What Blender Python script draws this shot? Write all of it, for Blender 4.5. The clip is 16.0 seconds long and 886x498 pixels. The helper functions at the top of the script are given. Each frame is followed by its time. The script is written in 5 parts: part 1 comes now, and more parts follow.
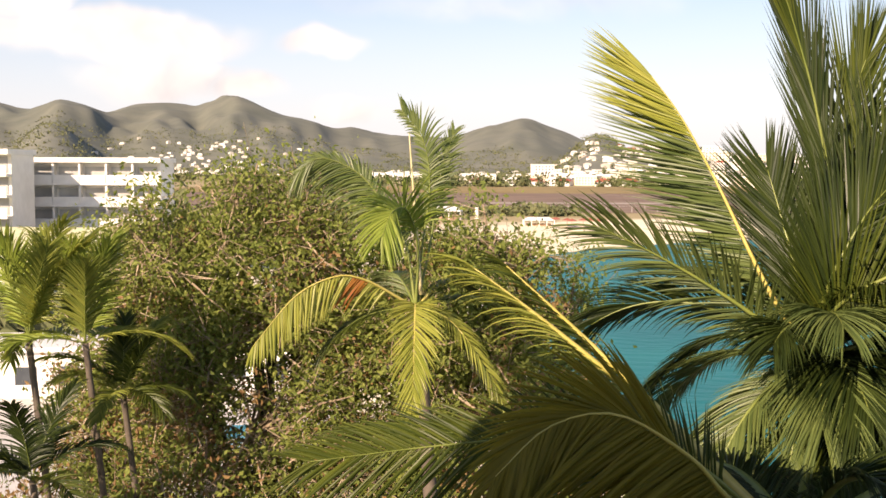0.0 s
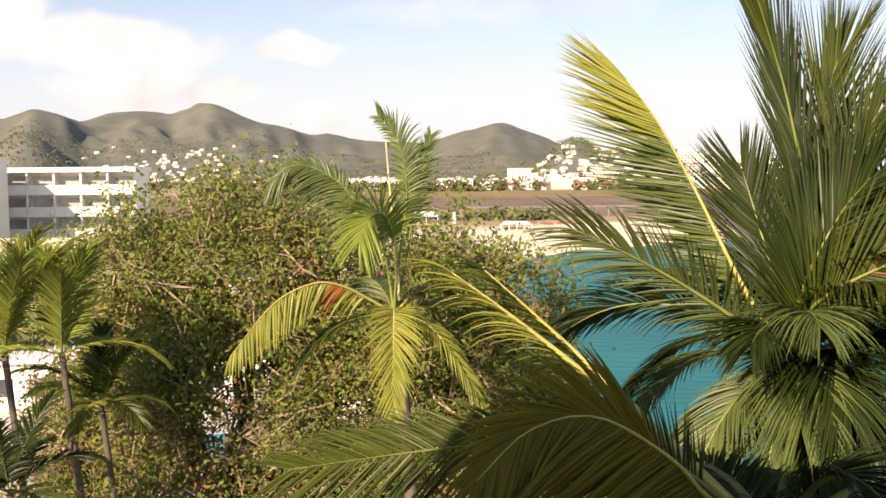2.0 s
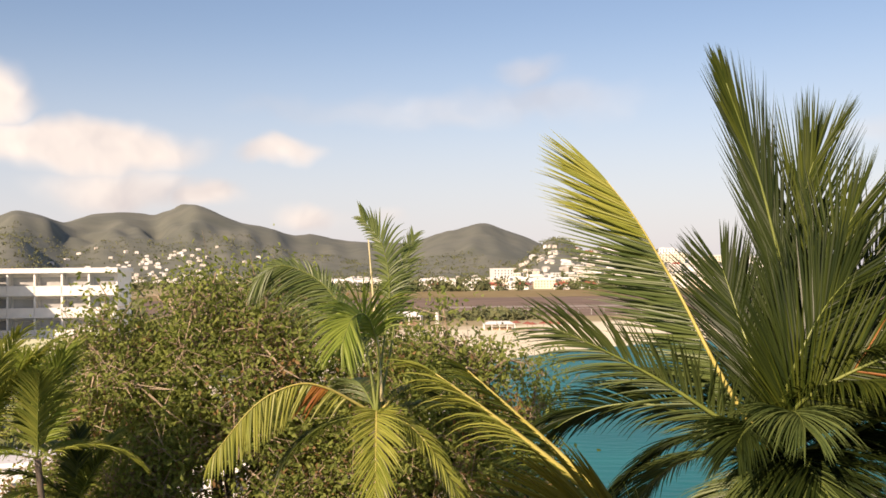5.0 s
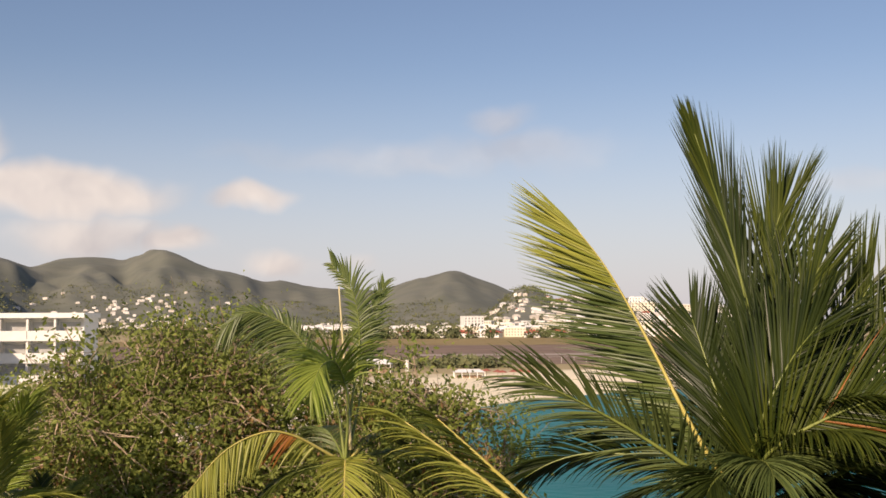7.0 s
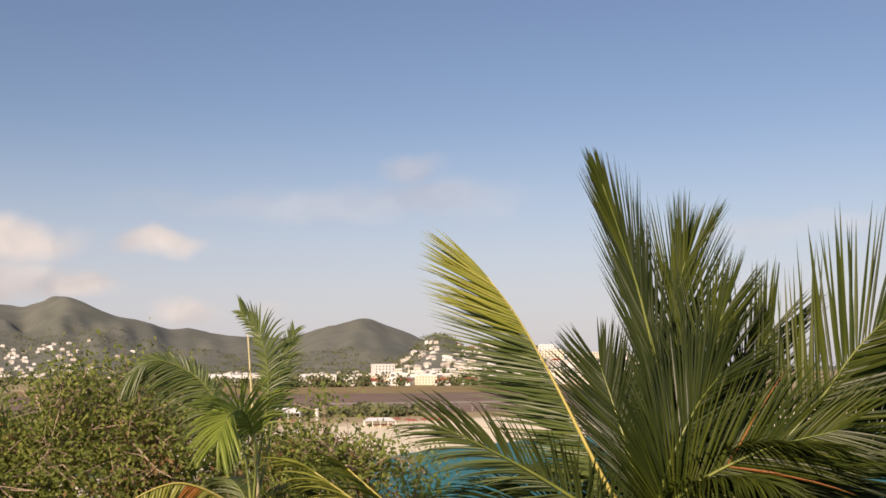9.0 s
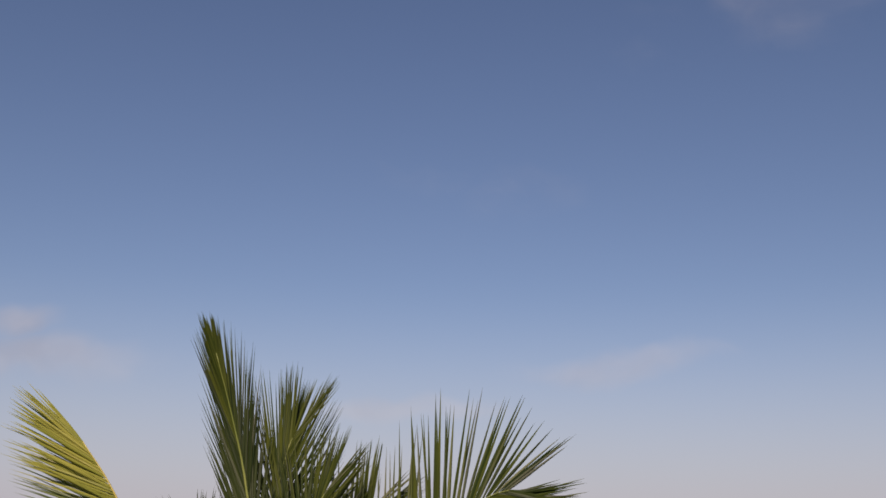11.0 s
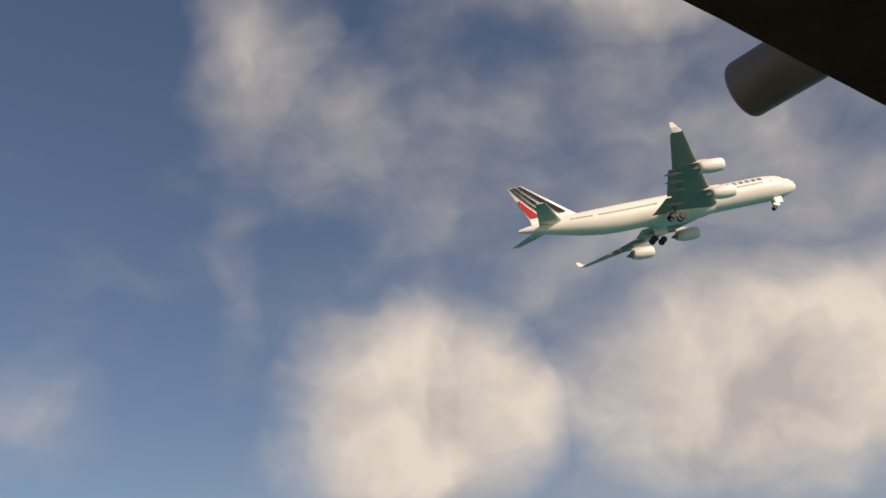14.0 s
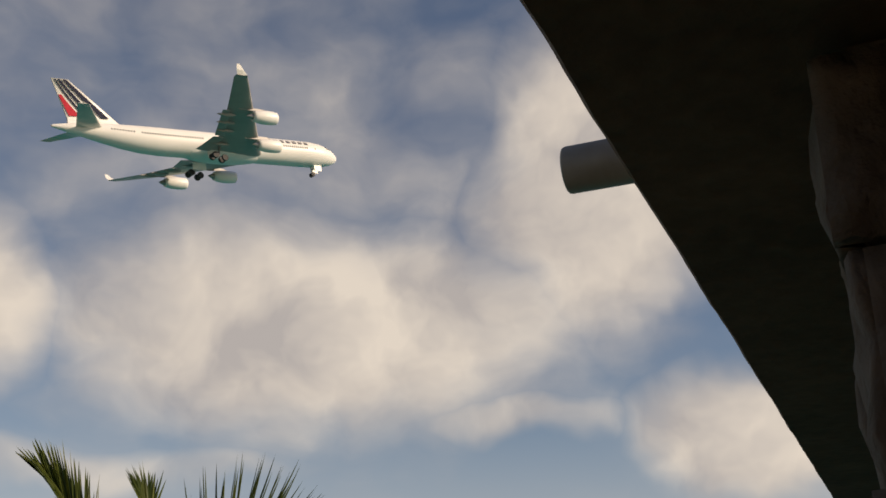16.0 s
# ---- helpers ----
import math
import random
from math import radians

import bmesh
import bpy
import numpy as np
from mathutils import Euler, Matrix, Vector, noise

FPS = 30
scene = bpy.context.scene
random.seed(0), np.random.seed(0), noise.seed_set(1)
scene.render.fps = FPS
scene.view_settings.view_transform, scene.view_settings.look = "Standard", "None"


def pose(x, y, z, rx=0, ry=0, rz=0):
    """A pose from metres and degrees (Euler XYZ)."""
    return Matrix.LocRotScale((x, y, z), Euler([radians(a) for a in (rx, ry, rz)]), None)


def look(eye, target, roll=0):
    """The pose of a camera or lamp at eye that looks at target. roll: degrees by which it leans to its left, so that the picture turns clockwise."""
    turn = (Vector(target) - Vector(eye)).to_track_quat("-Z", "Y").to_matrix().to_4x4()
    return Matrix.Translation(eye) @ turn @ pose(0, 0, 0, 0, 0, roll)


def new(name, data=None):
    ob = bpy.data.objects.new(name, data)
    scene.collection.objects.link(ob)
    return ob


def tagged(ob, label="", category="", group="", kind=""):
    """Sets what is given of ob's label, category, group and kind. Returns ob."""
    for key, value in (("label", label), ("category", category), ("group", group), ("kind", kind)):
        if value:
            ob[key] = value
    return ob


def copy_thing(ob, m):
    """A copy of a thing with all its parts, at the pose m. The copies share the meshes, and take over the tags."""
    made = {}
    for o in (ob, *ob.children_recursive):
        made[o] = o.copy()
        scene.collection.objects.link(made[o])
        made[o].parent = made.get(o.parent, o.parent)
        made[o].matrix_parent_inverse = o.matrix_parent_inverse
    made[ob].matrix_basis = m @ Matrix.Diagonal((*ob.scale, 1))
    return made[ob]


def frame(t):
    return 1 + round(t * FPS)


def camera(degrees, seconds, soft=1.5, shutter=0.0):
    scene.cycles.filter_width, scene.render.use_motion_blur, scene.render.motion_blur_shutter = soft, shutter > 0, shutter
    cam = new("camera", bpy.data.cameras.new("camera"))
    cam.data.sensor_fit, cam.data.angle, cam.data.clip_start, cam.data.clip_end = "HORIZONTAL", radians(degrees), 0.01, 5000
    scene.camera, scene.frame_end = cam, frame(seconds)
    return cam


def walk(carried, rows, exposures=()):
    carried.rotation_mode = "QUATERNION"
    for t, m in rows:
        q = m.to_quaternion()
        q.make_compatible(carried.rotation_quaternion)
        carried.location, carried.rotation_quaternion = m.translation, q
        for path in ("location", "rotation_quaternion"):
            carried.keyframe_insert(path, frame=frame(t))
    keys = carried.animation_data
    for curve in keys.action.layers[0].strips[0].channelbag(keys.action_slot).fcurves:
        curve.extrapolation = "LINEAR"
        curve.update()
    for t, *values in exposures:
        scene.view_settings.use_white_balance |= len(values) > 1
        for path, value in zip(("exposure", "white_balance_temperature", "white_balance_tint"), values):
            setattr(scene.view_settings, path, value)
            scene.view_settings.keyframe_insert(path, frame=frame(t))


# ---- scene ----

# the camera stands on a hotel terrace; heading 0 looks along +y, headings grow to the left
EYE = 20.0
LENS = 44.84
# seconds, heading, tilt, lean, step in x, step in y
ROWS = [
    (0.0, 0.86, -4.5, -0.22, 0, 0), (0.5, 0.71, -6.14, 0.15, 0, 0), (1.0, 1.03, -5.74, 0.24, 0, 0),
    (1.5, 0.23, -2.89, 0.4, 0, 0), (2.0, -0.32, -4.23, 0.5, 0, 0), (2.5, -0.36, -2.22, 0.6, 0, 0),
    (3.0, 0.06, -0.61, 0.12, 0, 0), (3.2, 0.02, 0.08, 0.4, 0, 0), (5.3, -1.33, 1.48, 0.6, 0, 0),
    (5.5, -1.19, 1.87, 0.6, 0, 0), (6.0, -2.04, 2.72, 0.18, 0, 0), (6.5, -2.74, 3.02, 0.2, 0, 0),
    (7.0, -2.87, 3.61, 0.27, 0, 0), (7.5, -3.72, 4.29, 0.41, 0, 0), (8.0, -4.03, 5.12, 0.52, 0, 0),
    (8.5, -5.76, 5.5, 0.43, 0, 0), (9.0, -7.63, 6.12, 0.41, 0, 0), (9.5, -12.67, 9.07, -2.24, 0.1, 0),
    (10.0, -17.6, 10.81, -0.27, 0.12, 0), (10.2, -19.38, 11.24, -0.46, 0.12, 0), (11.3, -31.0, 17.2, -1.4, 0.05, 0),
    (12.3, -43.3, 22.1, -2.9, -0.03, -0.01), (12.5, -46.61, 22.8, -2.81, -0.04, -0.01), (13.0, -55.83, 24.35, -0.82, -0.08, -0.02),
    (13.5, -68.11, 25.12, 2.18, -0.11, -0.03), (14.0, -82.16, 25.48, 5.29, -0.13, -0.04),
    (14.5, -94.2, 25.72, 5.06, -0.08, -0.02), (15.0, -101.74, 23.93, 6.62, -0.09, 0.0),
    (15.5, -105.29, 23.27, 3.0, 0.03, 0.04), (16.0, -108.89, 20.99, 0.63, 0.28, 0.02)]


def stand(heading, tilt, lean, x, y):
    return Matrix.Translation((x, y, EYE)) @ pose(0, 0, 0, 0, 0, heading) @ pose(0, 0, 0, 90 + tilt) @ pose(0, 0, 0, 0, 0, -lean)


cam = camera(LENS, 16.0, soft=1.6)
walk(cam, [(r[0], stand(*r[1:])) for r in ROWS],
     exposures=[(0.0, 0.83, 7200, 23), (1.0, 0.83, 7200, 23), (2.5, 0.80, 7200, 23), (3.0, 0.62, 7200, 23), (5.5, 0.42, 7150, 23), (6.5, 0.22, 7100, 23), (7.0, 0.19, 7050, 23), (9.0, 0.15, 7000, 24), (9.5, 0.02, 7000, 24),
                (10.2, -0.12, 6950, 25), (12.5, -0.5, 6350, 36), (13.5, -0.22, 7100, 25), (14.5, -0.1, 7300, 18), (16.0, -0.15, 7300, 18)])


# ---------------------------------------------------------------- light
SUN_HEADING, SUN_HEIGHT = 150.0, 28.0


def toward(heading, height=0.0):
    b, e = radians(heading), radians(height)
    return Vector((-math.sin(b) * math.cos(e), math.cos(b) * math.cos(e), math.sin(e)))


def spot(heading, distance, z=0.0):
    v = toward(heading)
    return Vector((v.x * distance, v.y * distance, z))


sun_data = bpy.data.lights.new("sun", "SUN")
sun_data.energy, sun_data.angle, sun_data.color = 5.0, radians(0.6), (1.0, 0.86, 0.66)
sun = new("sun", sun_data)
sun.matrix_world = look(toward(SUN_HEADING, SUN_HEIGHT) * 100, (0, 0, 0))

world = bpy.data.worlds.new("sky")
scene.world = world
world.use_nodes = True


def make_sky():
    nt = world.node_tree
    nt.nodes.clear()
    nodes, links = nt.nodes, nt.links

    def add(kind, **sets):
        n = nodes.new(kind)
        for key, value in sets.items():
            if key == "operation":
                n.operation = value
            elif key == "scale":
                n.inputs["Scale"].default_value = value
            elif key == "detail":
                n.inputs["Detail"].default_value = value
        return n

    def math_node(op, a, b=None):
        n = nodes.new("ShaderNodeMath")
        n.operation = op
        for i, v in enumerate((a, b)):
            if v is None:
                continue
            if isinstance(v, (int, float)):
                n.inputs[i].default_value = v
            else:
                links.new(v, n.inputs[i])
        return n.outputs[0]

    def vec_node(op, a, b):
        n = nodes.new("ShaderNodeVectorMath")
        n.operation = op
        for i, v in enumerate((a, b)):
            if isinstance(v, tuple):
                n.inputs[i].default_value = v
            else:
                links.new(v, n.inputs[i])
        return n

    out = nodes.new("ShaderNodeOutputWorld")
    sky = nodes.new("ShaderNodeTexSky")
    sky.sky_type = "NISHITA"
    sky.sun_disc = False
    sky.sun_elevation = radians(SUN_HEIGHT)
    sky.sun_rotation = radians(-SUN_HEADING)
    sky.air_density, sky.dust_density, sky.ozone_density = 1.0, 0.6, 1.8
    coord = nodes.new("ShaderNodeTexCoord")
    way = coord.outputs["Generated"]
    sep = nodes.new("ShaderNodeSeparateXYZ")
    links.new(way, sep.inputs[0])
    heading = math_node("MULTIPLY", math_node("ARCTAN2", math_node("MULTIPLY", sep.outputs[0], -1.0), sep.outputs[1]), 57.2958)
    height = math_node("MULTIPLY", math_node("ARCSINE", sep.outputs[2]), 57.2958)
    both = nodes.new("ShaderNodeCombineXYZ")
    links.new(heading, both.inputs[0])
    links.new(height, both.inputs[1])
    # the edges of the clouds wander
    ragged = add("ShaderNodeTexNoise", scale=0.16, detail=3.0)
    links.new(both.outputs[0], ragged.inputs["Vector"])
    off = vec_node("MULTIPLY", vec_node("SUBTRACT", ragged.outputs["Color"], (0.5, 0.5, 0.5)).outputs[0], (6.0, 3.6, 0.0)).outputs[0]
    place = vec_node("ADD", both.outputs[0], off).outputs[0]
    fine = add("ShaderNodeTexNoise", scale=0.2, detail=6.0)
    fine.inputs["Roughness"].default_value = 0.45
    links.new(vec_node("MULTIPLY", place, (0.7, 1.3, 1.0)).outputs[0], fine.inputs["Vector"])
    # heading, height, half width, half height, thickness
    east = [(18.0, 6.3, 9.5, 1.7, 1.15), (22.5, 8.4, 4.5, 2.4, 1.1), (15.0, 4.4, 7.0, 1.5, 0.85), (7.2, 6.1, 3.0, 1.0, 1.0),
            (10.8, 4.0, 2.8, 1.2, 1.0), (5.6, 3.1, 2.8, 1.1, 0.85), (1.5, 3.0, 2.0, 0.8, 0.5), (-3.0, 8.4, 17.0, 1.9, 0.5), (-6.4, 10.4, 2.6, 1.6, 0.5),
            (-26.0, 7.0, 9.0, 1.1, 0.48), (-37.0, 9.2, 8.0, 1.6, 0.5), (-32.0, 19.0, 18.0, 4.0, 0.2)]
    west = [(-55.8, 14.2, 4.2, 1.0, 0.5), (-59.0, 17.5, 9.0, 5.5, 0.33), (-47.0, 29.0, 22.0, 6.0, 0.24), (-70.5, 25.0, 4.5, 11.0, 0.36), (-76.0, 32.0, 8.0, 8.0, 0.56), (-80.5, 17.0, 10.0, 8.5, 1.2),
            (-100.0, 38.5, 20.0, 6.0, 0.82), (-102.0, 17.0, 20.0, 8.5, 1.15), (-118.0, 24.0, 10.0, 12.0, 1.15), (-125.0, 11.0, 8.0, 4.5, 1.2),
            (-112.0, 11.8, 9.0, 1.8, 0.7), (-90.0, 9.0, 16.0, 2.0, 0.6), (-72.0, 36.0, 7.0, 9.0, 0.62), (-150.0, 22.0, 25.0, 14.0, 0.9), (120.0, 25.0, 30.0, 12.0, 0.7),
            (-98.0, 24.0, 44.0, 26.0, 0.46)]
    cover = None
    for b, e, w, h, thick in east + west:
        d = vec_node("MULTIPLY", vec_node("SUBTRACT", place, (b, e, 0.0)).outputs[0], (1.0 / w, 1.0 / h, 0.0))
        size = nodes.new("ShaderNodeVectorMath")
        size.operation = "LENGTH"
        links.new(d.outputs[0], size.inputs[0])
        r = nodes.new("ShaderNodeMapRange")
        r.interpolation_type = "SMOOTHSTEP"
        links.new(size.outputs["Value"], r.inputs["Value"])
        for key, value in (("From Min", 0.1), ("From Max", 1.25), ("To Min", thick), ("To Max", 0.0)):
            r.inputs[key].default_value = value
        cover = r.outputs[0] if cover is None else math_node("MAXIMUM", cover, r.outputs[0])
    body = math_node("ADD", cover, math_node("MULTIPLY", math_node("SUBTRACT", fine.outputs["Fac"], 0.5), 0.66))
    alpha = nodes.new("ShaderNodeMapRange")
    alpha.interpolation_type = "SMOOTHSTEP"
    links.new(body, alpha.inputs["Value"])
    for key, value in (("From Min", 0.16), ("From Max", 1.02), ("To Min", 0.0), ("To Max", 0.95)):
        alpha.inputs[key].default_value = value
    shade = add("ShaderNodeTexNoise", scale=0.16, detail=4.0)
    links.new(place, shade.inputs["Vector"])
    tone = nodes.new("ShaderNodeValToRGB")
    tone.color_ramp.elements[0].position, tone.color_ramp.elements[0].color = 0.36, (0.56, 0.562, 0.555, 1)
    tone.color_ramp.elements[1].position, tone.color_ramp.elements[1].color = 0.62, (0.93, 0.90, 0.80, 1)
    links.new(shade.outputs["Fac"], tone.inputs[0])
    clear = nodes.new("ShaderNodeBackground")
    clear.inputs["Strength"].default_value = 0.088
    low = nodes.new("ShaderNodeMapRange")
    low.interpolation_type = "SMOOTHSTEP"
    links.new(height, low.inputs["Value"])
    for key, value in (("From Min", -1.0), ("From Max", 14.0), ("To Min", 0.75), ("To Max", 0.0)):
        low.inputs[key].default_value = value
    veil = nodes.new("ShaderNodeMix")
    veil.data_type = "RGBA"
    veil.inputs["B"].default_value = (5.5, 6.0, 6.9, 1)
    links.new(low.outputs[0], veil.inputs["Factor"])
    rich = nodes.new("ShaderNodeHueSaturation")
    rich.inputs["Saturation"].default_value = 1.06
    links.new(sky.outputs[0], rich.inputs["Color"])
    links.new(rich.outputs[0], veil.inputs["A"])
    links.new(veil.outputs["Result"], clear.inputs["Color"])
    cloud = nodes.new("ShaderNodeBackground")
    cloud.inputs["Strength"].default_value = 0.86
    links.new(tone.outputs[0], cloud.inputs["Color"])
    mix = nodes.new("ShaderNodeMixShader")
    links.new(alpha.outputs[0], mix.inputs[0])
    links.new(clear.outputs[0], mix.inputs[1])
    links.new(cloud.outputs[0], mix.inputs[2])
    links.new(mix.outputs[0], out.inputs["Surface"])


make_sky()

# ---------------------------------------------------------------- materials


def material(name, first, second, grain=2.0, rough=0.7, bump=0.0, patch=0.15, metal=0.0, island=0.0, thin=0.0, spec=0.5):
    """A surface of two tones that mix at two sizes, with fine relief; thin: the share of light that comes through a leaf."""
    m = bpy.data.materials.new(name)
    m.use_nodes = True
    nt = m.node_tree
    nodes, links = nt.nodes, nt.links
    bsdf = nodes["Principled BSDF"]
    coord = nodes.new("ShaderNodeTexCoord")
    small, large = nodes.new("ShaderNodeTexNoise"), nodes.new("ShaderNodeTexNoise")
    small.inputs["Scale"].default_value, small.inputs["Detail"].default_value = grain, 6.0
    large.inputs["Scale"].default_value, large.inputs["Detail"].default_value = grain * patch, 3.0
    for n in (small, large):
        links.new(coord.outputs["Object"], n.inputs["Vector"])
    add = nodes.new("ShaderNodeMath")
    add.operation = "ADD"
    links.new(small.outputs["Fac"], add.inputs[0])
    links.new(large.outputs["Fac"], add.inputs[1])
    level = nodes.new("ShaderNodeMapRange")
    links.new(add.outputs[0], level.inputs["Value"])
    level.inputs["From Min"].default_value, level.inputs["From Max"].default_value = 0.7, 1.3
    value = level.outputs[0]
    if island > 0:
        geo = nodes.new("ShaderNodeNewGeometry")
        blend = nodes.new("ShaderNodeMix")
        blend.inputs["Factor"].default_value = island
        info = nodes.new("ShaderNodeObjectInfo")
        total, wrap = nodes.new("ShaderNodeMath"), nodes.new("ShaderNodeMath")
        total.operation, wrap.operation = "ADD", "FRACT"
        links.new(geo.outputs["Random Per Island"], total.inputs[0])
        links.new(info.outputs["Random"], total.inputs[1])
        links.new(total.outputs[0], wrap.inputs[0])
        links.new(value, blend.inputs["A"])
        links.new(wrap.outputs[0], blend.inputs["B"])
        value = blend.outputs["Result"]
    mix = nodes.new("ShaderNodeMix")
    mix.data_type = "RGBA"
    links.new(value, mix.inputs["Factor"])
    mix.inputs["A"].default_value, mix.inputs["B"].default_value = (*first, 1), (*second, 1)
    colour = mix.outputs["Result"]
    links.new(colour, bsdf.inputs["Base Color"])
    bsdf.inputs["Roughness"].default_value = rough
    bsdf.inputs["Metallic"].default_value = metal
    bsdf.inputs["Specular IOR Level"].default_value = spec
    if bump > 0:
        b = nodes.new("ShaderNodeBump")
        b.inputs["Strength"].default_value, b.inputs["Distance"].default_value = 0.6, bump
        links.new(small.outputs["Fac"], b.inputs["Height"])
        links.new(b.outputs[0], bsdf.inputs["Normal"])
    if thin > 0:
        glow = nodes.new("ShaderNodeBsdfTranslucent")
        links.new(colour, glow.inputs["Color"])
        share = nodes.new("ShaderNodeMixShader")
        share.inputs[0].default_value = thin
        links.new(bsdf.outputs[0], share.inputs[1])
        links.new(glow.outputs[0], share.inputs[2])
        links.new(share.outputs[0], nodes["Material Output"].inputs["Surface"])
    return m


M_LEAF = material("tree_leaf", (0.115, 0.165, 0.036), (0.36, 0.40, 0.10), 1.2, 0.55, island=0.7, thin=0.48, spec=0.25)
M_LEAF_BROWN = material("dry_leaf", (0.16, 0.085, 0.03), (0.30, 0.19, 0.07), 2.0, 0.7, island=0.7, thin=0.25)
M_TWIG = material("twig_bark", (0.24, 0.17, 0.11), (0.46, 0.37, 0.26), 9.0, 0.85, 0.004)
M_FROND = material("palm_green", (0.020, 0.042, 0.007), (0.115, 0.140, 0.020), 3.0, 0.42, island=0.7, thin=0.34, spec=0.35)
# M_FROND with the shade inside the crowns put into its colour
M_FROND_DARK = material("palm_shaded_green", (0.014, 0.028, 0.007), (0.052, 0.074, 0.014), 3.0, 0.42, island=0.7, thin=0.3, spec=0.35)
M_FROND_YELLOW = material("palm_yellow_green", (0.18, 0.225, 0.028), (0.44, 0.44, 0.09), 3.0, 0.42, island=0.55, thin=0.35)
M_FROND_GREY = material("palm_soft_green", (0.058, 0.098, 0.025), (0.19, 0.235, 0.066), 3.0, 0.45, island=0.6, thin=0.3)
M_FROND_RUST = material("palm_rust", (0.30, 0.08, 0.02), (0.45, 0.20, 0.03), 4.0, 0.6, island=0.5, thin=0.3)
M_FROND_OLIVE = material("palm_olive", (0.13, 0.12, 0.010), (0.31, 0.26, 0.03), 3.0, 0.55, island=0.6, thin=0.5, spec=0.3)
M_FROND_LIGHT = material("palm_light_green", (0.11, 0.16, 0.028), (0.34, 0.36, 0.075), 3.0, 0.42, island=0.7, thin=0.38, spec=0.3)
M_FROND_BRIGHT = material("palm_bright_green", (0.15, 0.23, 0.03), (0.36, 0.42, 0.08), 3.0, 0.42, island=0.6, thin=0.38, spec=0.3)
M_RIB = material("palm_rib", (0.42, 0.36, 0.07), (0.58, 0.50, 0.16), 5.0, 0.4)
M_RIB_GREEN = material("palm_green_rib", (0.12, 0.16, 0.03), (0.22, 0.25, 0.06), 5.0, 0.4)
M_SPEAR = material("palm_spear", (0.45, 0.40, 0.19), (0.60, 0.52, 0.30), 6.0, 0.5)
M_TRUNK = material("palm_trunk", (0.07, 0.055, 0.042), (0.16, 0.13, 0.10), 6.0, 0.9, 0.02)
M_STUCCO = material("stucco", (0.105, 0.048, 0.024), (0.18, 0.09, 0.05), 14.0, 0.9, 0.015)
M_STONE = material("rough_stone", (0.09, 0.058, 0.04), (0.19, 0.125, 0.09), 9.0, 0.95, 0.10)
M_PIPE = material("pipe_plastic", (0.24, 0.20, 0.16), (0.34, 0.29, 0.24), 18.0, 0.5, 0.001)
M_PIPE_IN = material("pipe_inside", (0.10, 0.09, 0.08), (0.18, 0.16, 0.14), 18.0, 0.8)
M_WHITE = material("white_render", (0.70, 0.68, 0.63), (0.82, 0.80, 0.76), 0.8, 0.75)
M_CREAM = material("cream_render", (0.62, 0.56, 0.42), (0.74, 0.69, 0.55), 0.8, 0.75)
M_FAR_HOUSE = material("pale_house", (0.50, 0.44, 0.36), (0.80, 0.78, 0.74), 0.05, 0.8, island=0.8)
M_GREYWALL = material("grey_render", (0.46, 0.45, 0.43), (0.60, 0.58, 0.55), 0.8, 0.8)
M_ROOF_RED = material("red_roof", (0.34, 0.08, 0.05), (0.48, 0.14, 0.09), 1.0, 0.75)
M_ROOF_WHITE = material("white_roof", (0.68, 0.68, 0.67), (0.80, 0.79, 0.77), 0.6, 0.6)
M_ROOF_GREY = material("grey_roof", (0.30, 0.30, 0.31), (0.44, 0.43, 0.42), 0.6, 0.7)
M_ROOF_YELLOW = material("pale_yellow_roof", (0.66, 0.64, 0.36), (0.76, 0.74, 0.46), 0.5, 0.8)
M_GLASS = material("dark_window", (0.035, 0.045, 0.055), (0.08, 0.09, 0.10), 1.0, 0.12)
M_CURTAIN = material("curtained_window", (0.34, 0.34, 0.33), (0.58, 0.57, 0.54), 0.35, 0.3)
M_PAVING = material("light_paving", (0.55, 0.52, 0.47), (0.70, 0.67, 0.61), 1.0, 0.85, 0.01)
M_POOL = material("pool_water", (0.03, 0.36, 0.52), (0.06, 0.46, 0.62), 2.0, 0.1)
M_AIRFIELD = material("airfield_asphalt", (0.16, 0.105, 0.072), (0.26, 0.18, 0.125), 0.05, 0.9)
M_VERGE = material("dry_grass", (0.22, 0.155, 0.050), (0.31, 0.23, 0.09), 0.06, 0.9)
M_AIRFIELD_PALE = material("pale_runway_strip", (0.32, 0.26, 0.21), (0.42, 0.35, 0.29), 0.06, 0.9)
M_SCRUB = material("far_scrub", (0.055, 0.078, 0.030), (0.17, 0.17, 0.075), 0.4, 0.85, island=0.6)
M_FUSELAGE = material("white_aircraft_paint", (0.78, 0.77, 0.73), (0.82, 0.81, 0.78), 0.6, 0.42)
M_WING = material("grey_aircraft_paint", (0.29, 0.27, 0.25), (0.35, 0.33, 0.305), 0.5, 0.38)
M_DARK = material("dark_rubber", (0.018, 0.018, 0.020), (0.04, 0.04, 0.042), 3.0, 0.7)
M_TAIL = material("pale_aircraft_paint", (0.52, 0.51, 0.48), (0.60, 0.59, 0.56), 0.5, 0.45)
M_METAL = material("engine_metal", (0.30, 0.29, 0.28), (0.45, 0.44, 0.43), 2.0, 0.35, metal=0.8)
M_NAVY = material("navy_paint", (0.010, 0.012, 0.030), (0.016, 0.020, 0.045), 1.0, 0.65, spec=0.15)
M_RED = material("red_paint", (0.42, 0.015, 0.03), (0.50, 0.025, 0.045), 1.0, 0.6, spec=0.2)
M_FABRIC_RED = material("red_fabric", (0.26, 0.08, 0.055), (0.36, 0.13, 0.09), 2.0, 0.8)
